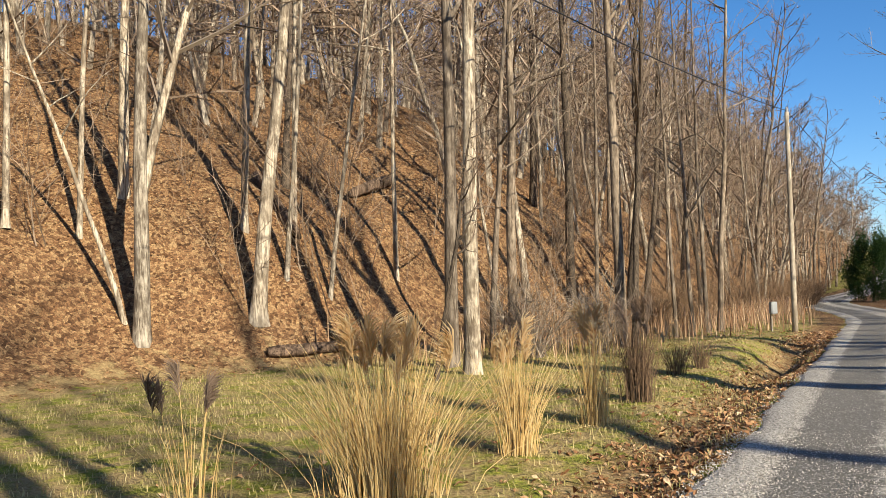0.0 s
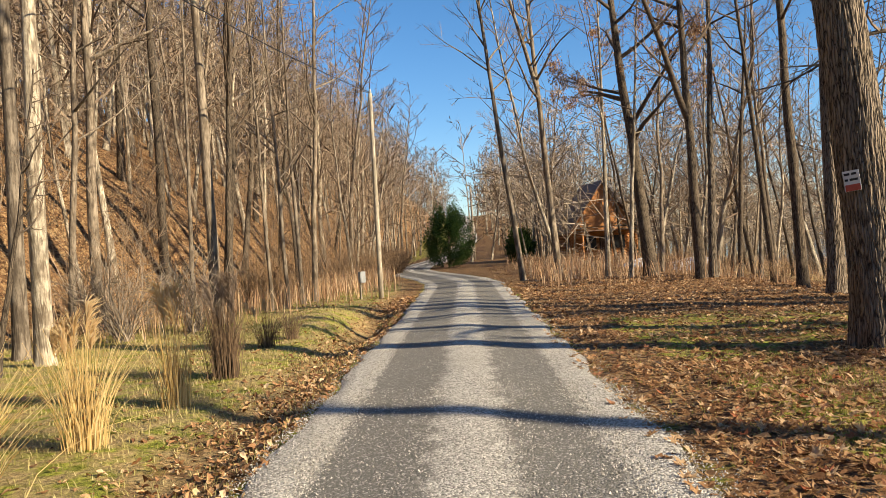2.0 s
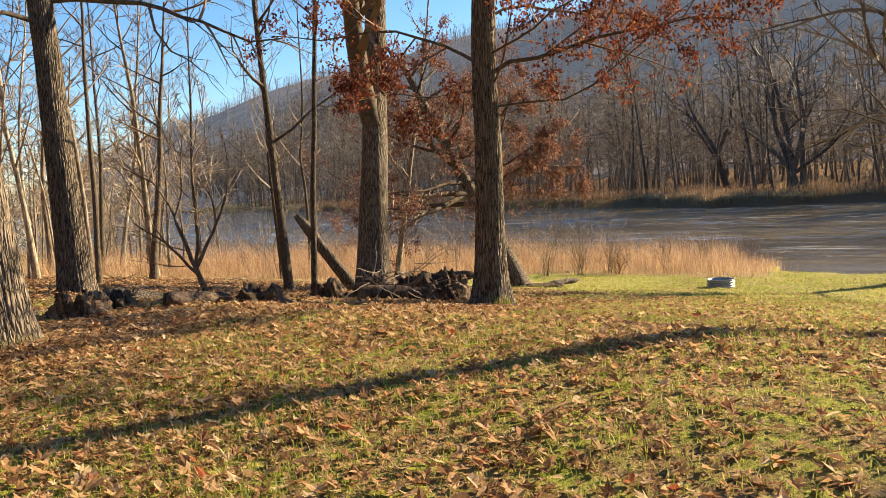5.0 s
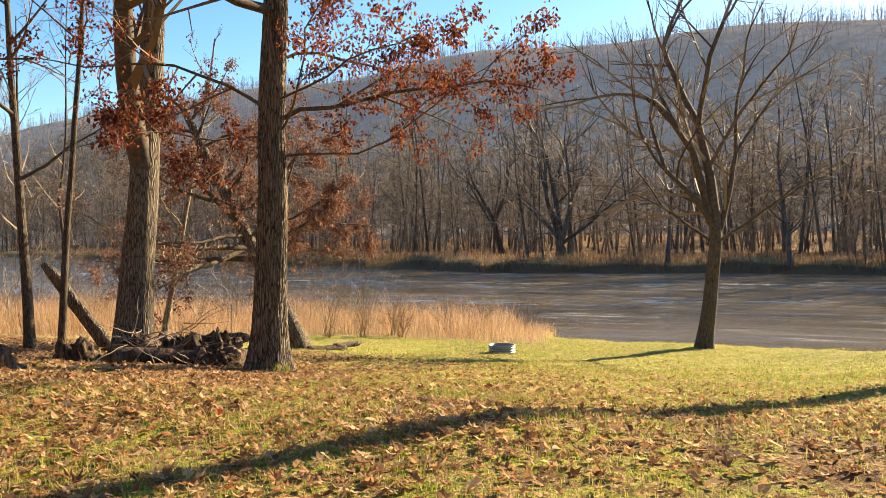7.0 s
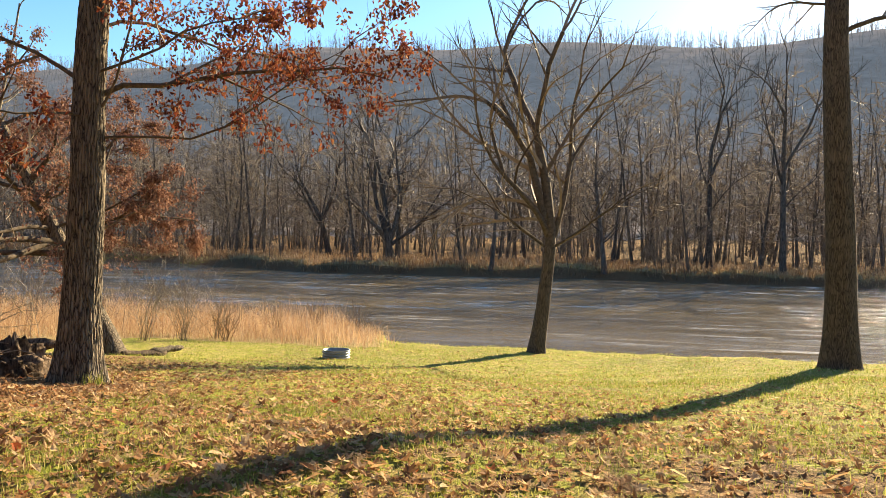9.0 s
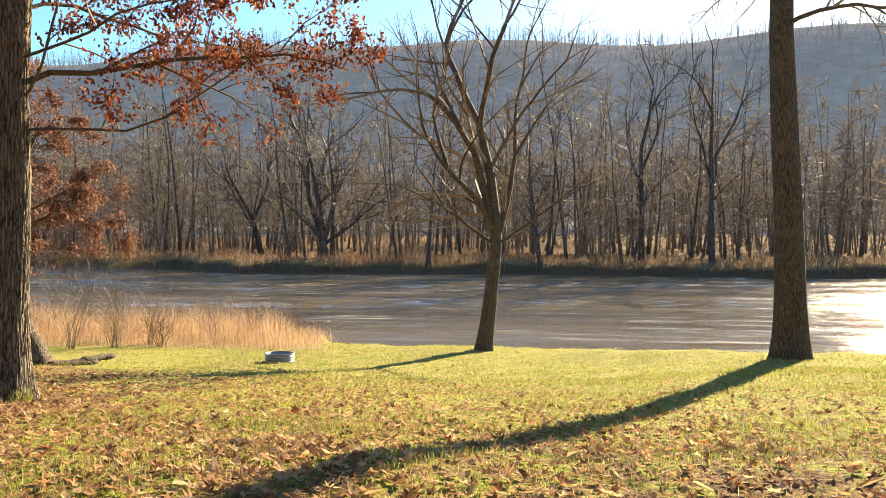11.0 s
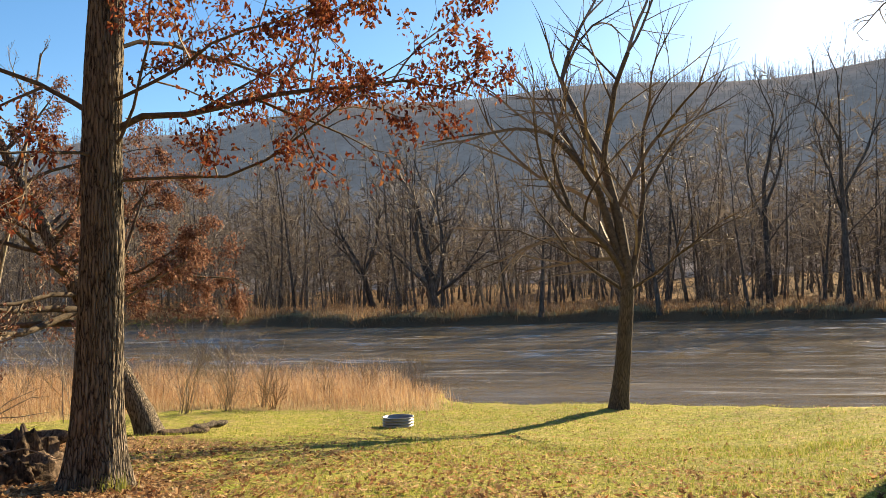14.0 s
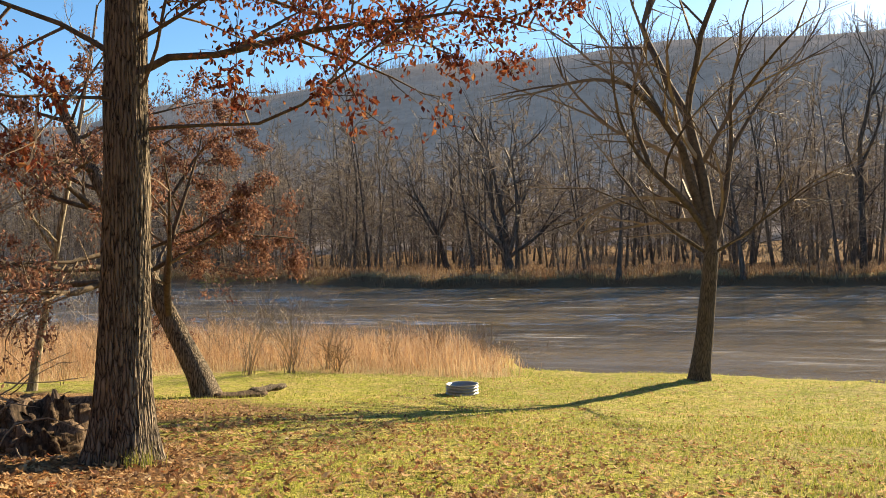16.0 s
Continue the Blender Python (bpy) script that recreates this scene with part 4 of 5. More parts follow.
def right_woods():
    s = rngF.uniform(26, 100)
    return rngF.uniform(5.0, 30), s


plant(125, on_slope)
plant(75, beside_road)
plant(85, right_woods)
for ob in WOOD_PROTOS:
    for c in list(ob.children):
        bpy.data.objects.remove(c)
    bpy.data.objects.remove(ob)

# far woods over the river and on the ridge
far_protos, far_trunks = [], []
for k in range(10):
    t, fine = proto_lines(300 + k, 18 + 4 * rngF.uniform(-1, 1), 0.13, 0.14, 18, 0.34, (9,), 1, 0.032, 62, 0.07, 1, 0.1)
    far_trunks.append(tube([(t[0][::2], t[1][::2])], 4))
    far_protos.append(ribbons(fine))
n = 1900
s = rngF.uniform(-150, 330, n)
q = far_q(s) + 4 + 5 * np.sin(s * 0.19) + 95 * rngF.uniform(0, 1, n) ** 1.15 + 5
sp, sc, tn = on_ground(q, s), 0.5 + 0.95 * rngF.uniform(0, 1, n) ** 0.8, rngF.uniform(0, 6.28, n)
# brush and saplings fill the far bank's edge in clumps
m = 420
s4 = rngF.uniform(-120, 260, m)
s4 = s4 + 4 * np.sin(s4 * 0.5)
q4 = far_q(s4) + 2.5 + 14 * rngF.uniform(0, 1, m) ** 1.6
sp = np.concatenate([sp, on_ground(q4, s4)])
sc = np.concatenate([sc, rngF.uniform(0.12, 0.34, m)])
tn = np.concatenate([tn, rngF.uniform(0, 6.28, m)])
for nm, pr, mt in (("far_trunks", far_trunks, BARK_FAR), ("far_twigs", far_protos, TWIG_FAR)):
    v, f = strew(pr, sp, sc, tn)
    tagged(new(nm, mesh_of(nm, v, f, mt)), "bare grey-brown woods across the river", "woods", kind="stuff")
# the rest of the near slope's woods and of the woods along the climbing road, too many to count
n = 820
s = rngF.uniform(-25, 150, n)
q = hill_q(s) - 8 - 60 * rngF.uniform(0, 1, n) ** 1.2
m = 420
s2 = rngF.uniform(80, 300, m)
q2 = road_q(s2) + rngF.choice([-1, 1], m) * (4.5 + 40 * rngF.uniform(0, 1, m) ** 1.4)
m3 = 420
s3 = 55 + 190 * rngF.uniform(0, 1, m3) ** 1.2
q3 = 6 + (shore_q(s3) - 8) * rngF.uniform(0, 1, m3)
sp = on_ground(np.concatenate([q, q2]), np.concatenate([s, s2]))
sc, tn = rngF.uniform(0.5, 0.95, len(sp)), rngF.uniform(0, 6.28, len(sp))
for nm, pr, mt in (("slope_wood_trunks", far_trunks, BARK_PALE), ("slope_wood_twigs", far_protos, TWIG_BROWN)):
    v, f = strew(pr, sp, sc, tn)
    tagged(new(nm, mesh_of(nm, v, f, mt)), "dense bare woods on the slope and along the road", "woods", kind="stuff")
# saplings and brush under the trees: thin winding stems with forked twigs
sapling_protos = []
for k in range(8):
    rng = np.random.default_rng(700 + k)
    out = {}
    for _ in range(2 + k % 3):
        d = np.array([rng.normal(0, 0.3), rng.normal(0, 0.3), 1.0])
        fork_out(rng, rng.normal(0, 0.12, 3) * (1, 1, 0), d / np.linalg.norm(d), 1.5 * rng.uniform(0.8, 1.3), 0.013, 3, out, 40, 0.3, 0.005, 2)
    sapling_protos.append(ribbons([ln for j in sorted(out) for ln in out[j]]))


def undergrowth(name, q, s, low, high, mat, label):
    keep = np.abs(q - road_q(s)) > 3.4
    q, s = q[keep], s[keep]
    v, f = strew(sapling_protos, on_ground(q, s), rngF.uniform(low, high, len(q)), rngF.uniform(0, 6.28, len(q)))
    tagged(new(name, mesh_of(name, v, f, mat)), label, "undergrowth", kind="stuff")


s = rngF.uniform(4, 75, 420)
undergrowth("slope_undergrowth", hill_q(s) + 0.5 - 6 * sm(20, 8, s) - 32 * rngF.uniform(0, 1, 420) ** 1.1, s, 0.5, 1.4, TWIG_BROWN, "thin winding saplings and brush on the leafy slope")
s = 20 + 75 * rngF.uniform(0, 1, 170) ** 1.1
undergrowth("wood_undergrowth", 16 + 8 * sm(50, 30, s) + (shore_q(s) - 18) * rngF.uniform(0, 1, 170), s, 0.4, 1.3, TWIG_GREY, "pale twiggy brush under the trees and by the field")
s = rngF.uniform(-90, 190, 620)
undergrowth("far_undergrowth", far_q(s) + 3.5 + 45 * rngF.uniform(0, 1, 620) ** 1.5, s, 0.7, 2.2, TWIG_FAR, "grey-brown brush at the far river bank")
sp = on_ground(q3, s3)
sc, tn = rngF.uniform(0.4, 0.85, len(sp)), rngF.uniform(0, 6.28, len(sp))
for nm, pr, mt in (("field_wood_trunks", far_trunks, BARK_GREY), ("field_wood_twigs", far_protos, TWIG_PALE)):
    v, f = strew(pr, sp, sc, tn)
    tagged(new(nm, mesh_of(nm, v, f, mt)), "pale bare woods beyond the dry field", "woods", kind="stuff")
ridge_protos = []
for k in range(6):
    t, fine = proto_lines(400 + k, 11, 0.16, 0.15, 10, 0.34, (2,), 0, 0.07, 45, 0.03, 1)
    a, b = tube([(t[0][::4], t[1][::4])], 3), ribbons(fine)
    ridge_protos.append((np.concatenate([a[0], b[0]]), np.concatenate([a[1], b[1] + len(a[0])])))
n = 9000
s = rngF.uniform(-330, 1000, n)
q = 215 + 300 * rngF.uniform(0, 1, n) ** 0.8 + 0.05 * s
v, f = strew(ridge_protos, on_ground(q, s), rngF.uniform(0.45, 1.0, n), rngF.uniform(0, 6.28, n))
# the slope itself, a sheet over the ground, with the woods on it: the far backdrop
qs, ss = steps((185, 620, 14)), steps((-700, 1500, 22))
Q, S = np.meshgrid(qs, ss)
X, Y = to_xy(Q, S)
Z = ground_z(X, Y) + 1.0 - 6.0 * (Q < 190)
i = (np.arange(len(ss) - 1)[:, None] * len(qs) + np.arange(len(qs) - 1)).ravel()
sheet = np.stack([i, i + 1, i + len(qs) + 1, i + len(qs)], -1)
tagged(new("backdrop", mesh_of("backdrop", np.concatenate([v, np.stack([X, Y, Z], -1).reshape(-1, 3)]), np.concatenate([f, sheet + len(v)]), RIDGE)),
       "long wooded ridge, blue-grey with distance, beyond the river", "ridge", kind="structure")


# ---------------------------------------------------------------- ground cover
def leaf_shape(lobes, seed, curl):
    """A curled leaf about one unit across: palmate with pointed lobes, or (three) a plain oval."""
    rng = np.random.default_rng(seed)
    if lobes > 3:
        half = ((0, 0.62), (20, 0.3), (48, 0.56), (72, 0.27), (104, 0.46), (140, 0.2))
    else:
        half = ((0, 0.6), (35, 0.36), (80, 0.28), (130, 0.3))
    pol = list(half) + [(180, 0.3 if lobes > 3 else 0.5)] + [(-a, r) for a, r in half[:0:-1]]
    n = len(pol)
    a = np.radians([p[0] for p in pol]) + rng.normal(0, 0.07, n)
    r = np.array([p[1] for p in pol]) * rng.uniform(0.85, 1.15, n)
    x, y = r * np.cos(a), r * np.sin(a) * rng.uniform(0.8, 1.0)
    z = curl * (x * x * rng.uniform(-0.8, 1.6) + y * y * rng.uniform(0.3, 2.2) + abs(rng.normal(0, 0.3)) * np.abs(y)) + rng.normal(0, 0.04, n)
    v = np.concatenate([[[0, 0, 0.0]], np.stack([x, y, z], -1)])
    f = np.array([[0, 1 + k, 1 + (k + 1) % n] for k in range(n)])
    return v, f


def lie(protos, spots, sizes, seed, tilt=0.35):
    """Small meshes lying loosely on the ground, turned and tipped."""
    rng = np.random.default_rng(seed)
    pick = rng.integers(0, len(protos), len(spots))
    vs, fs, base = [], [], 0
    for k, (v, f) in enumerate(protos):
        m = np.nonzero(pick == k)[0]
        if not len(m):
            continue
        az = rng.uniform(0, 6.283, len(m))
        tx, ty = rng.normal(0, tilt, (2, len(m)))
        s = sizes[m]
        X0, Y0, Z0 = (v[None, :, i] * s[:, None] for i in range(3))
        Z1 = Z0 + X0 * np.sin(tx)[:, None] + Y0 * np.sin(ty)[:, None]
        Z1 = Z1 - Z1.min(1, keepdims=True)
        c, d = np.cos(az)[:, None], np.sin(az)[:, None]
        vs.append(np.stack([X0 * c - Y0 * d + spots[m, 0:1], X0 * d + Y0 * c + spots[m, 1:2], Z1 + spots[m, 2:3]], -1).reshape(-1, 3))
        fs.append((f[None] + (base + np.arange(len(m)) * len(v))[:, None, None]).reshape(-1, 3))
        base += len(m) * len(v)
    return np.concatenate(vs), np.concatenate(fs)


def spread(rng, n, q, s, keep=None):
    """n random places in a stretch of the plan, on the ground."""
    Q, S = rng.uniform(*q, n), rng.uniform(*s, n)
    if keep is not None:
        k = rng.uniform(0, 1, n) < keep(Q, S)
        Q, S = Q[k], S[k]
    return on_ground(Q, S, 0.0)


def clump(Q, S, k=0.9):
    return 0.5 + 0.5 * np.sin(Q * 1.3 * k + 2 * np.sin(S * 0.7 * k)) * np.sin(S * 1.1 * k + 1.7 * np.sin(Q * 0.9 * k))


def blades(rng, spots, h, w, bend=0.35, wide=1.0):
    """Curved tapering blades: two quads and a tip joined as three triangles."""
    n = len(spots)
    az = rng.uniform(0, 6.283, n)
    side = np.stack([np.cos(az), np.sin(az), 0 * az], -1)
    out = np.stack([-np.sin(az), np.cos(az), 0 * az], -1) * (rng.normal(0, bend, n))[:, None]
    h = (np.asarray(h) * rng.uniform(0.55, 1.25, n))[:, None]
    w = (w * rng.uniform(0.7, 1.3, n))[:, None]
    up = np.array([0, 0, 1.0])
    p = spots
    m = p + up * h * 0.55 + out * h * 0.35
    t = p + up * h * 0.97 + out * h * 1.0
    v = np.stack([p - side * w / 2, p + side * w / 2, m - side * w * 0.4, m + side * w * 0.4, t], 1).reshape(-1, 3)
    i = np.arange(n)[:, None] * 5
    f = np.concatenate([i + [0, 1, 3], i + [0, 3, 2], i + [2, 3, 4]])
    return v, f


def stuff(name, vf, mat, label, category):
    return tagged(new(name, mesh_of(name, vf[0], vf[1], mat)), label, category, kind="stuff")


rc = np.random.default_rng(7)
BIG_LEAVES = [leaf_shape(5, k, 0.55) for k in range(9)] + [leaf_shape(3, 50 + k, 0.9) for k in range(3)]
SMALL_LEAVES = [leaf_shape(3, 20 + k, 0.9) for k in range(6)]


def off_road(Q, S):
    return (np.abs(Q - road_q(S)) > 1.45)


def lawn_keep(Q, S):
    return (0.3 + 0.7 * clump(Q, S)) * (0.4 + 0.6 * sm(-1, 6, S)) * off_road(Q, S) * (1 - 0.6 * sm(15, 26, Q)) * (1 - sm(29, 33, Q))


sp = np.concatenate([spread(rc, 30000, (2.2, 13), (-4, 11), lawn_keep), spread(rc, 34000, (1.6, 20), (-6, 15), lawn_keep), spread(rc, 52000, (12, 33), (-14, 12), lawn_keep)])
sp[:, 2] += 0.02
qq, sq = to_qs(sp[:, 0], sp[:, 1])
stuff("fallen_leaves", lie(BIG_LEAVES, sp, (0.045 + 0.1 * rc.uniform(0, 1, len(sp)) ** 1.5) * (1 - 0.35 * sm(12, 20, qq)), 1, 0.25), LEAF_GROUND, "tan and russet maple leaves scattered over the lawn", "leaves")


def wood_keep(Q, S):
    woods = sm(10, 17, S + 0.35 * (Q - 6)) * (1 - sm(17, 24, Q))
    x, y = to_xy(Q, S)
    heap = np.exp(-(((x - 12) / 4.5) ** 2 + ((y - 7) / 3) ** 2)) + np.exp(-(((x - 18) / 3.4) ** 2 + ((y - 3.6) / 2.2) ** 2)) + 0.7 * np.exp(-(((x - 7.8) / 1.5) ** 2 + ((y + 3.6) / 1.2) ** 2))
    return off_road(Q, S) * np.clip(woods * 0.9 + heap, 0, 1)


sp = np.concatenate([spread(rc, 44000, (1.6, 22), (-2, 34), wood_keep), spread(rc, 6000, (1.6, 22), (34, 60), wood_keep)])
stuff("leaf_litter", lie(SMALL_LEAVES, sp, rc.uniform(0.05, 0.11, len(sp)), 2, 0.35), LEAF_LITTER, "deep reddish-brown leaf litter under the trees", "leaves")


def slope_keep(Q, S):
    return sm(-1.0, 1.5, hill_q(S) - Q)


def verge_keep(Q, S):
    d = Q - road_q(S)
    return np.clip(np.exp(-((d + 2.2) / 0.55) ** 2) + 0.05 * (d < -1.6), 0, 1) * (0.35 + 0.65 * clump(Q, S, 1.7))


sp = np.concatenate([spread(rc, 34000, (-34, -5), (0, 46), slope_keep), spread(rc, 34000, (-6, -1.4), (3, 30), verge_keep)])
stuff("slope_leaves", lie(SMALL_LEAVES, sp, rc.uniform(0.05, 0.11, len(sp)), 3, 0.35), LEAF_LITTER, "orange-brown leaves covering the wooded slope and ditch", "leaves")


def grass_keep(Q, S):
    return (0.25 + 0.75 * clump(Q, S, 0.6)) * (np.abs(Q - road_q(S)) > 1.9) * (1 - 0.9 * wood_keep(Q, S)) * (1 - field_mask(Q, S)) * (Q < shore_q(S) + 0.2)


sp = np.concatenate([spread(rc, 100000, (3, 13), (-4, 10), grass_keep), spread(rc, 22000, (2, 16), (-8, 15), grass_keep), spread(rc, 75000, (12, 22), (-10, 8), grass_keep), spread(rc, 60000, (20, 34), (-16, 16), grass_keep)])
qq, sq = to_qs(sp[:, 0], sp[:, 1])
stuff("lawn_grass", blades(rc, sp, 0.035 + 0.05 * clump(qq, sq, 1.4), 0.0065 + 0.006 * sm(12, 24, qq), 0.8), GRASS_LAWN, "short green and straw-coloured lawn grass", "grass")
sp = spread(rc, 70000, (-13, -1.6), (2, 24), lambda Q, S: (Q > hill_q(S) - 1.0) * (0.25 + 0.75 * clump(Q, S, 0.8)))
stuff("verge_grass", blades(rc, sp, 0.065, 0.009, 0.9), GRASS_VERGE, "thin mown grass beside the lane", "grass")

# tall dry grass by the river, and on the far bank
sp = np.concatenate([spread(rc, 80000, (13, 46), (8, 40), field_mask), spread(rc, 26000, (14, 60), (38, 110), field_mask)])
qq, sq = to_qs(sp[:, 0], sp[:, 1])
stuff("tall_dry_grass", blades(rc, sp, (0.45 + 0.65 * field_mask(qq - 1.2, sq - 1.6)) * (0.35 + 0.6 * clump(qq, sq, 0.55) + 0.4 * clump(qq, sq, 2.1)) * rc.uniform(0.4, 1.45, len(sp)), 0.012, 0.85), GRASS_DRY, "tall tan dry grass along the river", "grass")
S = rc.uniform(-100, 170, 60000)
Q = far_q(S) + 2.5 + np.where(np.arange(60000) % 2 == 0, 13, 26) * rc.uniform(0, 1, 60000) ** 1.6
Q[1::2] -= 1.7 * clump(Q[1::2], S[1::2], 0.25)
far = on_ground(Q, S, 0)
h = 0.35 + 0.6 * clump(Q, S, 0.3) * (0.5 + clump(Q, S, 0.9))
stuff("far_bank_grass", blades(rc, far[::2], h[::2], 0.05, 1.3), GRASS_DRY, "dry tan grass on the far bank", "grass")
stuff("far_bank_brush", blades(rc, far[1::2], 1.2 * h[1::2], 0.055, 1.7), GRASS_BANK, "tangled brown brush on the far bank", "weeds")


def brush_keep(Q, S):
    d = Q - hill_q(S)
    return sm(14, 22, S) * np.exp(-((d - 1.2) / 1.8) ** 2) * (np.abs(Q - road_q(S)) > 2.6)


sp = np.concatenate([spread(rc, 16000, (-13, -2), (12, 70), brush_keep),
                     spread(rc, 7000, (3.2, 12), (24, 60), lambda Q, S: 0.7 * sm(24, 32, S) * clump(Q, S, 0.5))])
stuff("dry_weeds", blades(rc, sp, 0.95, 0.02, 0.35), GRASS_DRY, "brown dry weeds along the wood's edge", "weeds")


# loose stones of the lane
def pebble(seed):
    rng = np.random.default_rng(seed)
    v = np.array([[1, 0, 0], [-1, 0, 0], [0, 1, 0], [0, -1, 0], [0, 0, 0.9], [0, 0, -0.5]], float) * rng.uniform(0.35, 0.6, (6, 3))
    v += rng.normal(0, 0.07, (6, 3))
    f = np.array([[0, 2, 4], [2, 1, 4], [1, 3, 4], [3, 0, 4], [2, 0, 5], [1, 2, 5], [3, 1, 5], [0, 3, 5]])
    return v, f


def stone_keep(Q, S):
    d = Q - road_q(S)
    return np.clip(np.exp(-((d - 0.05) / 0.34) ** 2) + sm(0.95, 1.3, np.abs(d)) + 0.12, 0, 1) * (1 - sm(1.55, 1.95, np.abs(d)))


sp = np.concatenate([spread(rc, 52000, (-2, 2.4), (3.5, 10), stone_keep), spread(rc, 16000, (-2, 2.4), (10, 18), stone_keep)])
sp[:, 2] += 0.016
stuff("loose_gravel", lie([pebble(k) for k in range(5)], sp, rc.uniform(0.008, 0.021, len(sp)), 4, 0.6), STONE, "pale loose gravel on the lane's crown and edges", "gravel")


# ---------------------------------------------------------------- things beside the lane
def box_bm(w, d, h, bevel=0.0, at=(0, 0, 0)):
    bm = bmesh.new()
    bmesh.ops.create_cube(bm, size=1.0, matrix=Matrix.LocRotScale(at, None, (w, d, h)))
    if bevel:
        bmesh.ops.bevel(bm, geom=bm.edges[:], offset=bevel, segments=2, affect="EDGES")
    return bm


def rod(name, a, b, r0, r1, mat, parent, sides=8, label="", bend=0.0, n=6):
    a, b = np.array(a, float), np.array(b, float)
    t = np.linspace(0, 1, n)[:, None]
    pts = a + (b - a) * t
    pts[:, 2] -= bend * 4 * (t * (1 - t))[:, 0]
    v, f = tube([(pts, np.linspace(r0, r1, n))], sides)
    k = len(v)
    f = f.tolist() + [list(range(sides)), list(range(k - 1, k - 1 - sides, -1))]
    return part_of(name, v.tolist(), f, mat, parent, label, True)


def ornamental_grass(x, y, height, spread_r, count, plumes, seed, mat=None, plume=None, label="", fan=1.0):
    rng = np.random.default_rng(seed)
    ob = thing("ornamental_grass", pose(x, y, gz(x, y)), label, "grass clump")
    base = rng.normal(0, spread_r * 0.32, (count, 2))
    lines = []
    for bx, by in base:
        o = np.array([bx, by])
        lean = o / (spread_r * 0.45) * rng.uniform(0.1, 0.7) * fan + rng.normal(0, 0.12, 2)
        h = height * rng.uniform(0.45, 0.95)
        t = np.linspace(0, 1, 5)[:, None]
        droop = rng.uniform(0, 0.35) ** 2 * 3
        p = np.concatenate([o + lean * t ** 1.7 * h * 0.75, h * (t - droop * t ** 3 * 0.7)], 1)
        lines.append((p, np.linspace(0.0042, 0.0012, 5)))
    v, f = tube(lines, 3)
    part_of("blades", v, f, mat or GRASS_STRAW, ob)
    for k in range(plumes):
        o = rng.normal(0, spread_r * 0.28, 2)
        lean = o / spread_r * 0.55 + rng.normal(0, 0.07, 2)
        h = height * rng.uniform(0.8, 1.02)
        t = np.linspace(0, 1, 5)[:, None]
        p = np.concatenate([o + lean * t ** 1.5 * h * 0.5, h * t], 1)
        v, f = tube([(p, np.linspace(0.005, 0.002, 5))], 4)
        st = part_of("stalk", v, f, mat or GRASS_STRAW, ob)
        tips = []
        nod = rng.normal(0, 0.5, 2)
        for _ in range(80):
            u = rng.uniform(0.82, 1.0)
            q, _d = along(p, u)
            d = np.array([rng.normal(nod[0] * 0.5, 0.3), rng.normal(nod[1] * 0.5, 0.3), rng.uniform(0.8, 1.6)])
            d /= np.linalg.norm(d)
            ln = rng.uniform(0.14, 0.34) * height / 1.7
            e = q + d * ln
            tips.append((np.array([q, q + d * ln * 0.6, e + [nod[0] * 0.05, nod[1] * 0.05, -0.03]]), np.array([0.002, 0.0042, 0.0012])))
        v, f = tube(tips, 3)
        part_of("plume", v, f, plume or PLUME, st, "feathery seed plume")
    return ob


ornamental_grass(-0.50, 6.95, 1.4, 0.6, 620, 13, 1, label="large straw-coloured ornamental grass clump with feathery plumes")
ornamental_grass(0.72, 8.65, 1.27, 0.27, 200, 7, 2, label="narrow straw-coloured ornamental grass clump with nodding plumes", fan=0.7)
ornamental_grass(1.80, 10.30, 1.37, 0.22, 150, 6, 3, label="slim pale ornamental grass clump beside the lane", fan=0.4)
# the shade on this clump is put into its dark blade and plume colours
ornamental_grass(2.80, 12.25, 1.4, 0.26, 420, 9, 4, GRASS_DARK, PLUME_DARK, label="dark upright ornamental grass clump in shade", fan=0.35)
ornamental_grass(-2.05, 6.75, 1.1, 0.35, 30, 6, 5, GRASS_STRAW, PLUME_DARK, label="sparse ornamental grass with dark nodding plumes")
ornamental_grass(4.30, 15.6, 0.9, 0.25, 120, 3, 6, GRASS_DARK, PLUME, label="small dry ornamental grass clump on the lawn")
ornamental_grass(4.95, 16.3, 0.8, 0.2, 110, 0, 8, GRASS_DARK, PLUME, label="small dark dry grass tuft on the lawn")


def utility_pole(x, y, height, r, label, lean=(0.0, 0.0)):
    ob = thing("utility_pole", pose(x, y, gz(x, y) - 0.3), label, "pole", "utility poles")
    rod("post", (0, 0, 0), (lean[0], lean[1], height + 0.3), r, r * 0.72, POLE_WOOD, ob, 12)
    rod("insulator", (lean[0], lean[1], height + 0.28), (lean[0], lean[1], height + 0.46), 0.05, 0.035, BOX_GREY, ob, 8, "grey pin insulator")
    rod("bracket", (lean[0] - 0.12, lean[1], height + 0.16), (lean[0] + 0.16, lean[1], height + 0.2), 0.02, 0.02, STEEL, ob, 6)
    return ob


utility_pole(11.31, 27.1, 7.25, 0.095, "weathered grey wooden utility pole beside the lane", (0.1, 0.1))
utility_pole(43.5, 79.0, 8.0, 0.14, "distant wooden utility pole along the climbing road")
utility_pole(68.0, 119.0, 8.0, 0.14, "distant wooden utility pole near the hill's top")
wire = thing("overhead_wire", pose(0, 0, 0), "black overhead wire sagging between poles", "cable")
rod("cable", (-3.4, 8.2, 7.2), (11.41, 27.2, 7.3), 0.014, 0.014, BLACK, wire, 6, bend=0.35, n=24)
rod("cable", (11.41, 27.2, 7.3), (43.5, 79.0, 8.2), 0.014, 0.014, BLACK, wire, 6, bend=0.9, n=24)

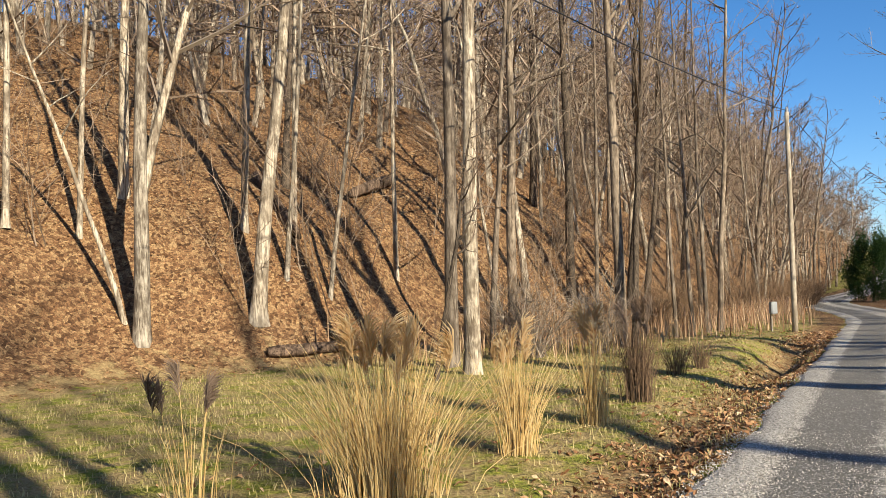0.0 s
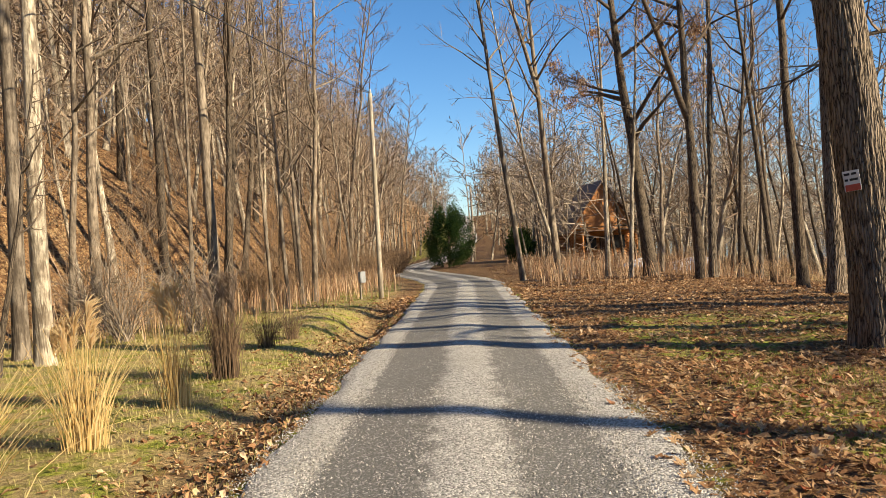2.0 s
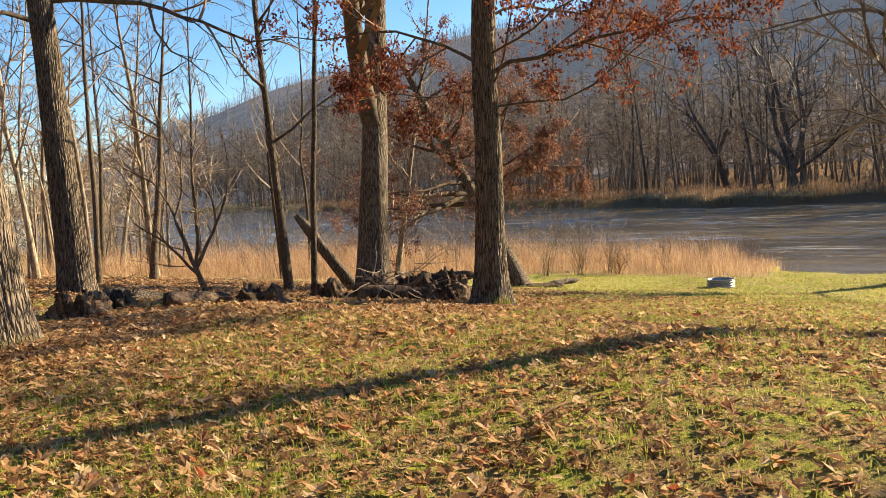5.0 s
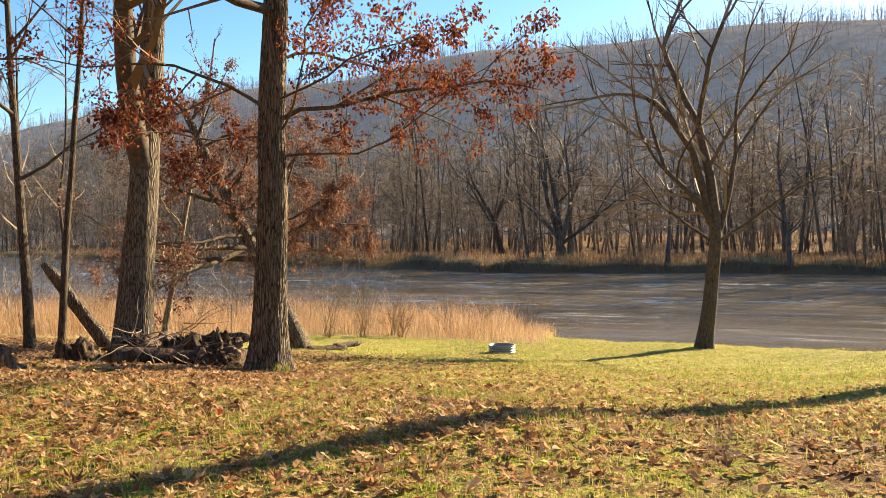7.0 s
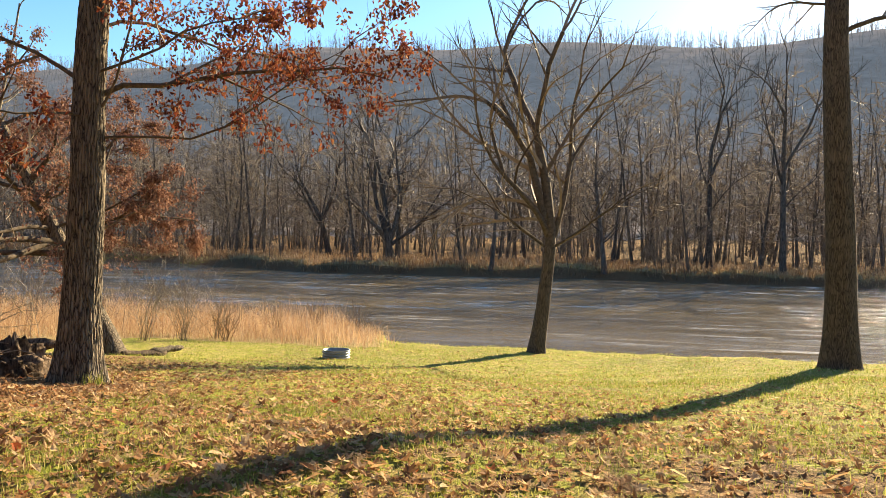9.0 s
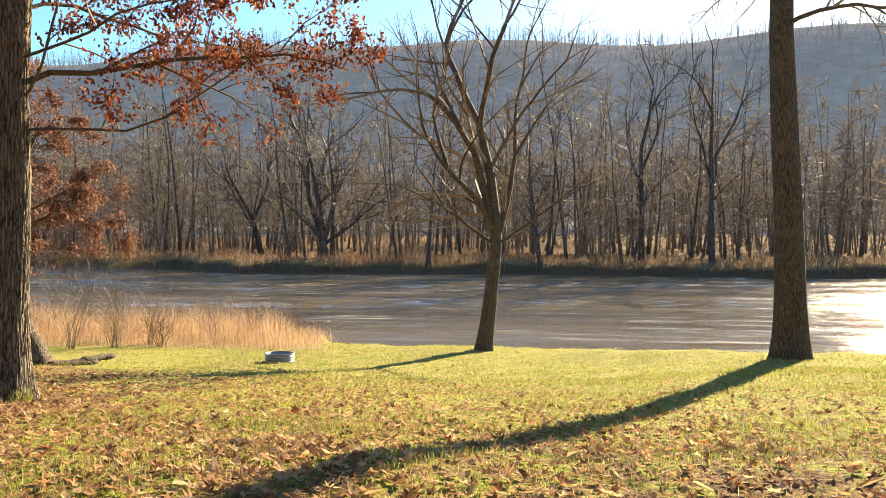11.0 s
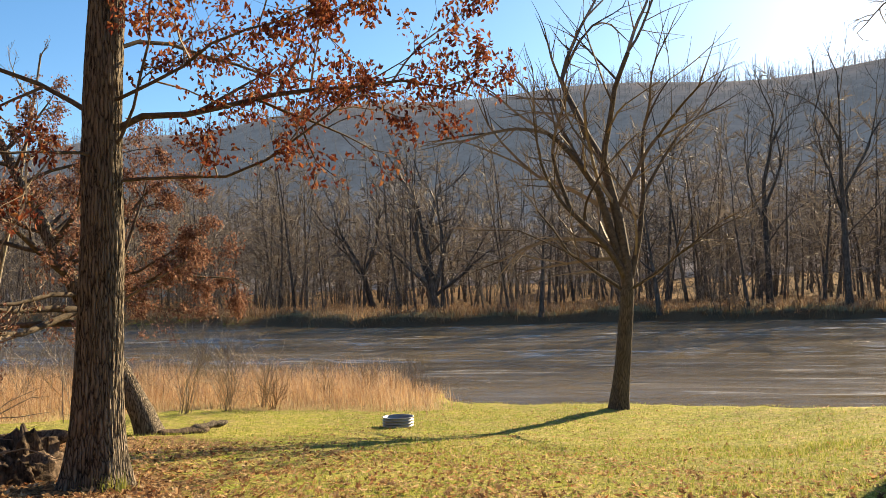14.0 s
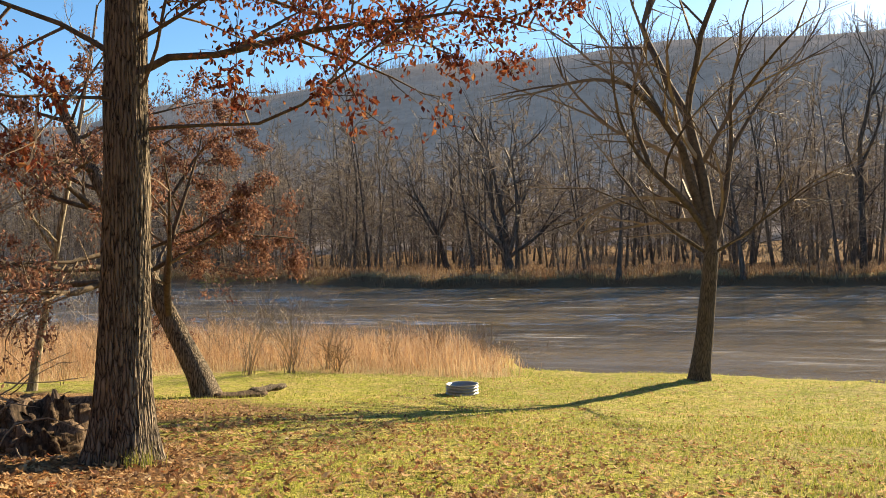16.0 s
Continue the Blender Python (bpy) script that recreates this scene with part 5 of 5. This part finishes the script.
meter = thing("utility_box", pose(10.75, 27.6, gz(10.75, 27.6), 0, 0, 20), "grey metal utility box on a short post", "box")
part("post", box_bm(0.06, 0.06, 0.75, 0.006, (0, 0, 0.37)), POLE_WOOD, meter)
part("case", box_bm(0.24, 0.16, 0.4, 0.02, (0, -0.1, 0.78)), BOX_GREY, meter, "pale grey metal case")


def juniper(x, y, height, width, seed, label):
    rng = np.random.default_rng(seed)
    ob = thing("juniper", pose(x, y, gz(x, y)), label, "evergreen")
    rod("trunk", (0, 0, -0.2), (0.05, 0, height * 0.8), 0.16, 0.03, BARK_BROWN, ob)
    tufts = []
    for k in range(150):
        t, az = rng.uniform(0, 1) ** 0.85, rng.uniform(0, 6.283)
        R = width / 2 * (1.0 - 0.62 * t ** 1.6) * (0.55 + 0.45 * min(1, t * 5)) * rng.uniform(0.55, 1.08)
        c = np.array([R * math.cos(az), R * math.sin(az), 0.25 + t * height * rng.uniform(0.86, 1.0)])
        d = np.array([math.cos(az) * 0.5, math.sin(az) * 0.5, 1.0])
        along_d = rng.normal(0, 0.28, (110, 1))
        tufts.append(c + along_d * d + rng.normal(0, 0.15, (110, 3)))
    p = np.concatenate(tufts)
    p = p[p[:, 2] > 0.05]
    v, f = leaf_cloud(rng, p, 0.13, -0.8)
    part_of("crown", v, f, LEAF_JUNIPER, ob)
    return ob


juniper(29.6, 57.6, 4.4, 4.0, 3, "dense dark green rounded juniper beside the lane")
juniper(37.6, 60.0, 2.2, 2.4, 4, "smaller green juniper under bare trees")


def shrub(x, y, height, width, seed, label, mat=None, stems=40):
    """Many thin stems from one root, with side twigs."""
    rng = np.random.default_rng(seed)
    ob = thing("shrub", pose(x, y, gz(x, y) - 0.05), label, "shrub")
    lines = []
    for _ in range(stems):
        a, o = rng.uniform(0, 6.283), rng.uniform(0, 1) ** 0.5
        d = np.array([math.cos(a) * o * width / height * 0.6, math.sin(a) * o * width / height * 0.6, 1.0])
        st = stem(rng, rng.normal(0, 0.1, 3) * (1, 1, 0), d / np.linalg.norm(d), height * rng.uniform(0.6, 1.1), 4, 0.12, 0.0)
        lines.append((st, np.linspace(0.012, 0.004, 5)))
        for _k in range(7):
            p, dd = along(st, rng.uniform(0.25, 0.95))
            tw = stem(rng, p, side_dir(rng, dd, 45), height * rng.uniform(0.15, 0.35), 1, 0.2, 0.1)
            lines.append((tw, np.linspace(0.006, 0.003, 2)))
    v, f = tube(lines, 3)
    part_of("crown", v, f, mat or TWIG_BRUSH, ob)
    return ob


shrub(2.1, 19.6, 2.3, 3.2, 1, "grey twiggy leafless shrub at the wood's edge", TWIG_GREY, 60)
for x, y, h, w, k in ((21.6, 50.2, 2.0, 3.6, 3), (23.2, 53.0, 2.4, 4.0, 4), (19.6, 46.5, 1.7, 2.6, 5)):
    shrub(x, y, h, w, 200 + k, "dark brown matted brush mound beside the lane", GRASS_DARK, 150)
shrub(3.9, 21.2, 2.2, 2.6, 2, "grey twiggy leafless shrub at the wood's edge", TWIG_GREY, 50)
rs = np.random.default_rng(31)
for k in range(26):
    s = rs.uniform(20, 60)
    x, y = to_xy(min(hill_q(s) + rs.uniform(-1.5, 1.6), road_q(s) - 3.0), s)
    shrub(x, y, rs.uniform(1.2, 2.6), rs.uniform(1.2, 2.2), 40 + k, "brown leafless brush along the slope's foot", stems=26)
for k in range(16):
    s = rs.uniform(26, 55)
    x, y = to_xy(rs.uniform(4.5, 16), s)
    shrub(x, y, rs.uniform(0.8, 1.6), rs.uniform(1.0, 1.8), 80 + k, "low brown leafless brush in the woods", stems=20)
for k in range(14):
    s = rs.uniform(11, 40)
    x, y = to_xy(rs.uniform(30, 42) - 0.25 * max(0, s - 16), s)
    shrub(x, y, rs.uniform(1.4, 2.4), rs.uniform(0.8, 1.6), 110 + k, "thin pale leafless shrub in the tall grass", TWIG_GREY, 12)
for k in range(10):
    s = rs.uniform(2, 44)
    x, y = to_xy(hill_q(s) - rs.uniform(1, 9), s)
    shrub(x, y, rs.uniform(1.2, 2.6), rs.uniform(1.5, 2.5), 140 + k, "thin leafless brush on the leafy slope", TWIG_BROWN, 16)


for x, y, h, w, k in ((38.6, -5.0, 1.8, 1.6, 0), (37.0, -3.2, 1.6, 1.4, 1), (41.0, -6.8, 1.2, 1.0, 2), (35.0, -1.2, 1.5, 1.2, 5)):
    shrub(x, y, h, w, 170 + k, "dry seeded weed stems above the tan grass", TWIG_BRUSH, 14)


for x, y, h, w, k in ((34.6, 0.3, 2.5, 1.8, 0), (35.6, -0.9, 2.1, 1.5, 1), (34.0, 1.6, 2.8, 1.8, 2), (36.6, 0.2, 2.4, 1.5, 3)):
    shrub(x, y, h, w, 190 + k, "thin pale leafless saplings beside the leaning tree", TWIG_PALE, 13)


# ---------------------------------------------------------------- cabin in the woods
def cabin(x, y, turn):
    ob = thing("cabin", pose(x, y, gz(x, y), 0, 0, turn), "small orange-brown log cabin behind the trees", "cabin")
    w, d, h, rise = 5.6, 5.2, 2.9, 3.5
    for k in range(11):
        z = 0.12 + k * 0.245
        for yy in (-d / 2, d / 2):
            rod("log", (-w / 2 - 0.2, yy, z), (w / 2 + 0.2, yy, z), 0.13, 0.13, LOG_WALL, ob, 8, n=2)
        for xx in (-w / 2, w / 2):
            rod("log", (xx, -d / 2 - 0.2, z + 0.1), (xx, d / 2 + 0.2, z + 0.1), 0.13, 0.13, LOG_WALL, ob, 8, n=2)
    for xx in (-w / 2, w / 2):
        bm = bmesh.new()
        a = [bm.verts.new((xx + o, yy, zz)) for o in (-0.08, 0.08) for yy, zz in ((-d / 2, h), (d / 2, h), (0, h + rise))]
        for f in ((0, 1, 2), (5, 4, 3), (0, 3, 4, 1), (1, 4, 5, 2), (2, 5, 3, 0)):
            bm.faces.new([a[i] for i in f])
        part("gable", bm, LOG_WALL, ob)
    for sgn in (-1, 1):
        bm = bmesh.new()
        e = 0.5
        top = (0, h + rise + 0.15)
        low = (sgn * (d / 2 + e), h + 0.15 - rise * e / (d / 2))
        a = [bm.verts.new((xx, yy, zz + o)) for o in (0, 0.12) for xx in (-w / 2 - 0.5, w / 2 + 0.5) for yy, zz in (top, low)]
        for f in ((0, 1, 3, 2), (4, 6, 7, 5), (0, 4, 5, 1), (2, 3, 7, 6), (1, 5, 7, 3), (0, 2, 6, 4)):
            bm.faces.new([a[i] for i in f])
        part("roof_slope", bm, ROOF_TIN, ob, "brown metal roof slope")
    for yy in (-1.2, 1.2):
        win = part("window", box_bm(0.1, 0.9, 1.0, 0.01, (-w / 2 - 0.16, yy, 1.6)), DARK_GLASS, ob, "dark window pane")
        part("window_frame", box_bm(0.06, 1.06, 0.08, 0.01, (-w / 2 - 0.2, yy, 1.06)), ROT_WOOD, win)
    part("door", box_bm(0.08, 0.95, 2.05, 0.01, (-w / 2 - 0.17, 0, 1.05)), ROT_WOOD, ob, "dark plank door")
    part("porch_roof", box_bm(2.2, d, 0.1, 0.02, (-w / 2 - 1.1, 0, 2.55)), ROOF_TIN, ob)
    for yy in (-d / 2 + 0.2, d / 2 - 0.2):
        rod("porch_post", (-w / 2 - 2.0, yy, -0.1), (-w / 2 - 2.0, yy, 2.5), 0.08, 0.08, LOG_WALL, ob)
    return ob


cabin(43.5, 57.5, 70)


def tarp(x, y, w, d, h, turn, label, name="covered_boat"):
    """A low hull-shaped heap under a white cover."""
    ob = thing(name, pose(x, y, gz(x, y), 0, 0, turn), label, "boat")
    u, v = np.meshgrid(np.linspace(-1, 1, 25), np.linspace(-1, 1, 13))
    wid = np.sqrt(np.clip(1 - (u * 0.98) ** 4, 0.02, 1))
    z = h * (1 - np.abs(v) ** 2.5) * (0.75 + 0.25 * u) * wid + 0.06 * np.sin(9 * u + 4 * v) * (1 - np.abs(v)) + 0.1
    z = np.where(np.abs(v) > 0.99, 0.0, z)
    P = np.stack([u * w / 2, v * wid * d / 2, z], -1).reshape(-1, 3)
    i = (np.arange(12)[:, None] * 25 + np.arange(24)).ravel()
    part_of("cover", P, np.stack([i, i + 1, i + 26, i + 25], -1), TARP, ob, smooth=True)
    for xx in (-w * 0.25, w * 0.25):
        part("support", box_bm(0.2, d * 0.7, 0.16, 0.01, (xx, 0, 0.06)), ROT_WOOD, ob)


tarp(34.0, 36.6, 3.6, 1.4, 0.7, -30, "small boat under a white cover in the woods")
tarp(30.4, 36.2, 2.2, 1.0, 0.45, 10, "low pile under a pale cover in the woods", "covered_pile")


# ---------------------------------------------------------------- dead wood
def stump(x, y, r, h, seed, label, name="rotten_stump", turn=0.0, tip=0.0):
    """A broken, hollowed stump with a ragged rim and root toes."""
    rng = np.random.default_rng(seed)
    ob = thing(name, pose(x, y, gz(x, y) - 0.06, tip, 0, turn), label, "stump", "rotten stumps and logs")
    n, m = 48, 16
    ang = np.arange(n) * 2 * math.pi / n
    lobes = 1 + 0.22 * np.sin(3 * ang + rng.uniform(0, 6)) + 0.16 * np.sin(5 * ang + rng.uniform(0, 6)) + rng.normal(0, 0.05, n)
    rim = h * (0.6 + 0.4 * np.abs(np.sin(1.5 * ang + rng.uniform(0, 6)))) + rng.normal(0, 0.05 * h + 0.01, n)
    rows = []
    for k in range(m):
        t = k / (m - 1)
        rad = r * lobes * (1.45 - 0.5 * t ** 0.5) * (1 + 0.09 * np.sin(11 * ang + 5 * t) + 0.06 * np.sin(17 * ang - 7 * t)) + rng.normal(0, 0.05 * r, n)
        rows.append(np.stack([rad * np.cos(ang), rad * np.sin(ang), rim * t], -1))
    for t, zf in ((0.8, 0.96), (0.6, 0.7), (0.35, 0.5), (0.06, 0.4)):
        rad = r * lobes * 0.95 * t
        rows.append(np.stack([rad * np.cos(ang), rad * np.sin(ang), rim * zf + rng.normal(0, 0.03, n)], -1))
    V = np.concatenate(rows)
    i = (np.arange(len(rows) - 1)[:, None] * n + np.arange(n)).ravel()
    j = (np.arange(len(rows) - 1)[:, None] * n + (np.arange(n) + 1) % n).ravel()
    part_of("stump_wood", V, np.stack([i, j, j + n, i + n], -1), ROT_WOOD, ob, smooth=True)
    for k in range(3):
        a = rng.uniform(0, 6.283)
        rod("root", (r * 0.7 * math.cos(a), r * 0.7 * math.sin(a), 0.12), (r * 1.9 * math.cos(a + 0.3), r * 1.9 * math.sin(a + 0.3), 0.0), 0.09, 0.03, ROT_WOOD, ob)
    return ob


def log(a, b, r0, r1, seed, label, name="fallen_log", mat=None):
    rng = np.random.default_rng(seed)
    a, b = np.array(a, float), np.array(b, float)
    ob = thing(name, pose(*a), label, "log", "rotten stumps and logs")
    n = 9
    t = np.linspace(0, 1, n)[:, None]
    pts = (b - a) * t + np.cumsum(rng.normal(0, 0.02, (n, 3)), axis=0)
    ang = np.arange(12) * 2 * math.pi / 12
    R = np.linspace(r0, r1, n)[:, None] * (1 + 0.12 * np.sin(3 * ang + 1)[None] + rng.normal(0, 0.07, (n, 12)))
    R[0] *= 0.75
    R[-1] *= 0.55
    v, f = tube([(pts, R)], 12)
    k = len(v)
    f = f.tolist() + [list(range(12)), list(range(k - 1, k - 13, -1))]
    part_of("log_wood", v.tolist(), f, mat or ROT_WOOD, ob, smooth=True)
    for _ in range(2):
        i = rng.integers(2, 7)
        d = rng.normal(0, 1, 3)
        d[2] = abs(d[2])
        d /= np.linalg.norm(d)
        rod("snag", pts[i], pts[i] + d * r0 * 3, r0 * 0.22, 0.01, mat or ROT_WOOD, ob)
    return ob


def at(x, y, up=0.0):
    return (x, y, gz(x, y) + up)


stump(12.9, 7.75, 0.3, 0.42, 1, "black rotten stump in the leaves")
stump(13.6, 7.6, 0.24, 0.3, 2, "dark crumbling stump in the leaves")
log(at(14.3, 8.3, 0.15), at(16.0, 7.3, 0.03), 0.14, 0.09, 3, "grey weathered log half sunk in leaves", mat=BARK_OAK)
log(at(13.4, 6.6, 0.08), at(14.6, 6.2, 0.04), 0.13, 0.1, 4, "dark rotten branch in the leaves")
stump(15.0, 5.75, 0.34, 0.36, 5, "low black rotten stump on the leafy lawn")
stump(19.0, 5.75, 0.3, 0.5, 6, "upright black rotten stump")
stump(19.6, 4.6, 0.5, 0.62, 7, "large black hollow stump at a tree's foot")
stump(19.2, 3.9, 0.52, 0.58, 8, "large dark broken stump near the oak")
stump(19.0, 3.2, 0.42, 0.66, 9, "dark jagged stump near the oak")
stump(18.3, 3.0, 0.34, 0.4, 10, "dark broken root stock near the oak")
log(at(18.2, 4.9, 0.12), at(18.5, 3.0, 0.16), 0.17, 0.13, 11, "dark rotten log across the stump heap")
log(at(20.0, 4.2, 0.35), at(19.2, 2.4, 0.5), 0.14, 0.1, 12, "dark broken log on the stump heap")
log(at(21.8, 5.95, 0.0), at(21.45, 7.25, 1.95), 0.17, 0.12, 13, "broken leaning trunk propped above the stumps", "leaning_log", BARK_OAK)
log(at(28.0, 1.2, 0.1), at(28.6, 0.3, 0.2), 0.1, 0.08, 15, "split log lying beside a leaning tree", mat=BARK_OAK)
log(at(27.3, 1.9, 0.02), at(28.2, 0.7, 0.14), 0.07, 0.11, 16, "dark root slab beside a leaning tree")
log(at(-4.2, 19.2, 0.12), at(-2.0, 20.6, 0.15), 0.16, 0.12, 17, "fallen log at the foot of the slope")
log(at(-1.9, 30.0, 0.3), at(-3.2, 27.2, 0.15), 0.2, 0.16, 18, "dark fallen trunk on the leafy slope")
log(at(-5.6, 24.4, 0.2), at(-4.0, 22.4, 0.1), 0.18, 0.12, 19, "dark fallen trunk on the leafy slope")


def twig_heap(x, y, w, n, seed, label, mat, up=0.45):
    rng = np.random.default_rng(seed)
    ob = thing("twig_heap", pose(x, y, gz(x, y)), label, "twigs")
    for _ in range(n):
        p = np.array([rng.normal(0, w * 0.4), rng.normal(0, w * 0.4), rng.uniform(0, up)])
        d = rng.normal(0, 1, 3) * (1, 1, 0.35)
        v, f = tube([(stem(rng, p, d / np.linalg.norm(d), rng.uniform(0.4, 1.3), 5, 0.25), np.linspace(0.011, 0.004, 6))], 4)
        part_of("twig", v, f, mat, ob)


twig_heap(18.6, 4.0, 1.6, 46, 1, "tangle of pale dead twigs on the stumps", TWIG_GREY, 0.7)
twig_heap(14.6, 7.4, 1.6, 20, 2, "scattered dead twigs among the leaves", TWIG_BROWN, 0.25)
twig_heap(43.0, -9.0, 1.8, 60, 3, "dark driftwood tangle at the point of the bank", TWIG_BROWN, 0.5)
stump(43.3, -9.3, 0.3, 0.4, 22, "dark driftwood snag at the water's edge")


# ---------------------------------------------------------------- fire ring on the lawn
def fire_ring(x, y, r=0.41, h=0.28):
    ob = thing("fire_ring", pose(x, y, gz(x, y)), "corrugated galvanised steel fire ring on the grass", "fire ring")
    n = 48
    ang = np.arange(n) * 2 * math.pi / n
    prof = [(r + 0.016 * math.cos(k * math.pi / 4), -0.03 + (h + 0.03) * k / 32) for k in range(33)]
    prof += [(r - 0.02, h), (r - 0.022, 0.0)]
    V = np.array([[a * math.cos(t), a * math.sin(t), z] for a, z in prof for t in ang])
    i = (np.arange(len(prof) - 1)[:, None] * n + np.arange(n)).ravel()
    j = (np.arange(len(prof) - 1)[:, None] * n + (np.arange(n) + 1) % n).ravel()
    part_of("wall", V, np.stack([i, j, j + n, i + n], -1), STEEL, ob, smooth=True)
    bm = bmesh.new()
    bmesh.ops.create_cone(bm, cap_ends=True, segments=32, radius1=r - 0.03, radius2=r - 0.12, depth=0.1, matrix=Matrix.Translation((0, 0, 0.04)))
    part("ash", bm, CHAR, ob, "black ash bed")


fire_ring(28.3, -4.1)


# ---------------------------------------------------------------- posted sign on the leaning tree
def posted_sign(p, turn, roll):
    ob = thing("posted_sign", pose(*p) @ pose(0, 0, 0, 0, 0, turn) @ pose(0, 0, 0, 0, roll, 0), "white and red paper sign nailed to the trunk", "sign")
    part("board", box_bm(0.2, 0.006, 0.27, 0.001), PAPER, ob)
    part("red_band", box_bm(0.18, 0.004, 0.085, 0.0, (0, -0.006, -0.09)), RED, ob, "faded red band")
    for z, ws in ((0.09, (0.07, 0.06)), (0.015, (0.04, 0.1))):
        x = -0.085
        for w in ws:
            part("print_bar", box_bm(w, 0.004, 0.03, 0.0, (x + w / 2, -0.006, z)), INK, ob, "black print")
            x += w + 0.02


posted_sign((10.0, 7.3, 2.22), -62, -6)


# ---------------------------------------------------------------- small growth
def grass_tuft(x, y, n, h, seed, mat, label):
    rng = np.random.default_rng(seed)
    ob = thing("grass_tuft", pose(x, y, gz(x, y)), label, "grass tuft")
    v, f = blades(rng, np.concatenate([rng.normal(0, 0.11, (n, 2)), np.zeros((n, 1))], 1), h, 0.008, 0.7)
    part_of("tuft_blades", v, f, mat, ob)


grass_tuft(17.42, 1.72, 120, 0.24, 1, GRASS_LAWN, "green grass tuft at the oak's foot")
grass_tuft(10.15, 7.0, 70, 0.16, 2, GRASS_VERGE, "dry grass tuft at a leaning tree's foot")
grass_tuft(10.35, 6.8, 60, 0.14, 3, GRASS_VERGE, "dry grass tuft at a leaning tree's foot")
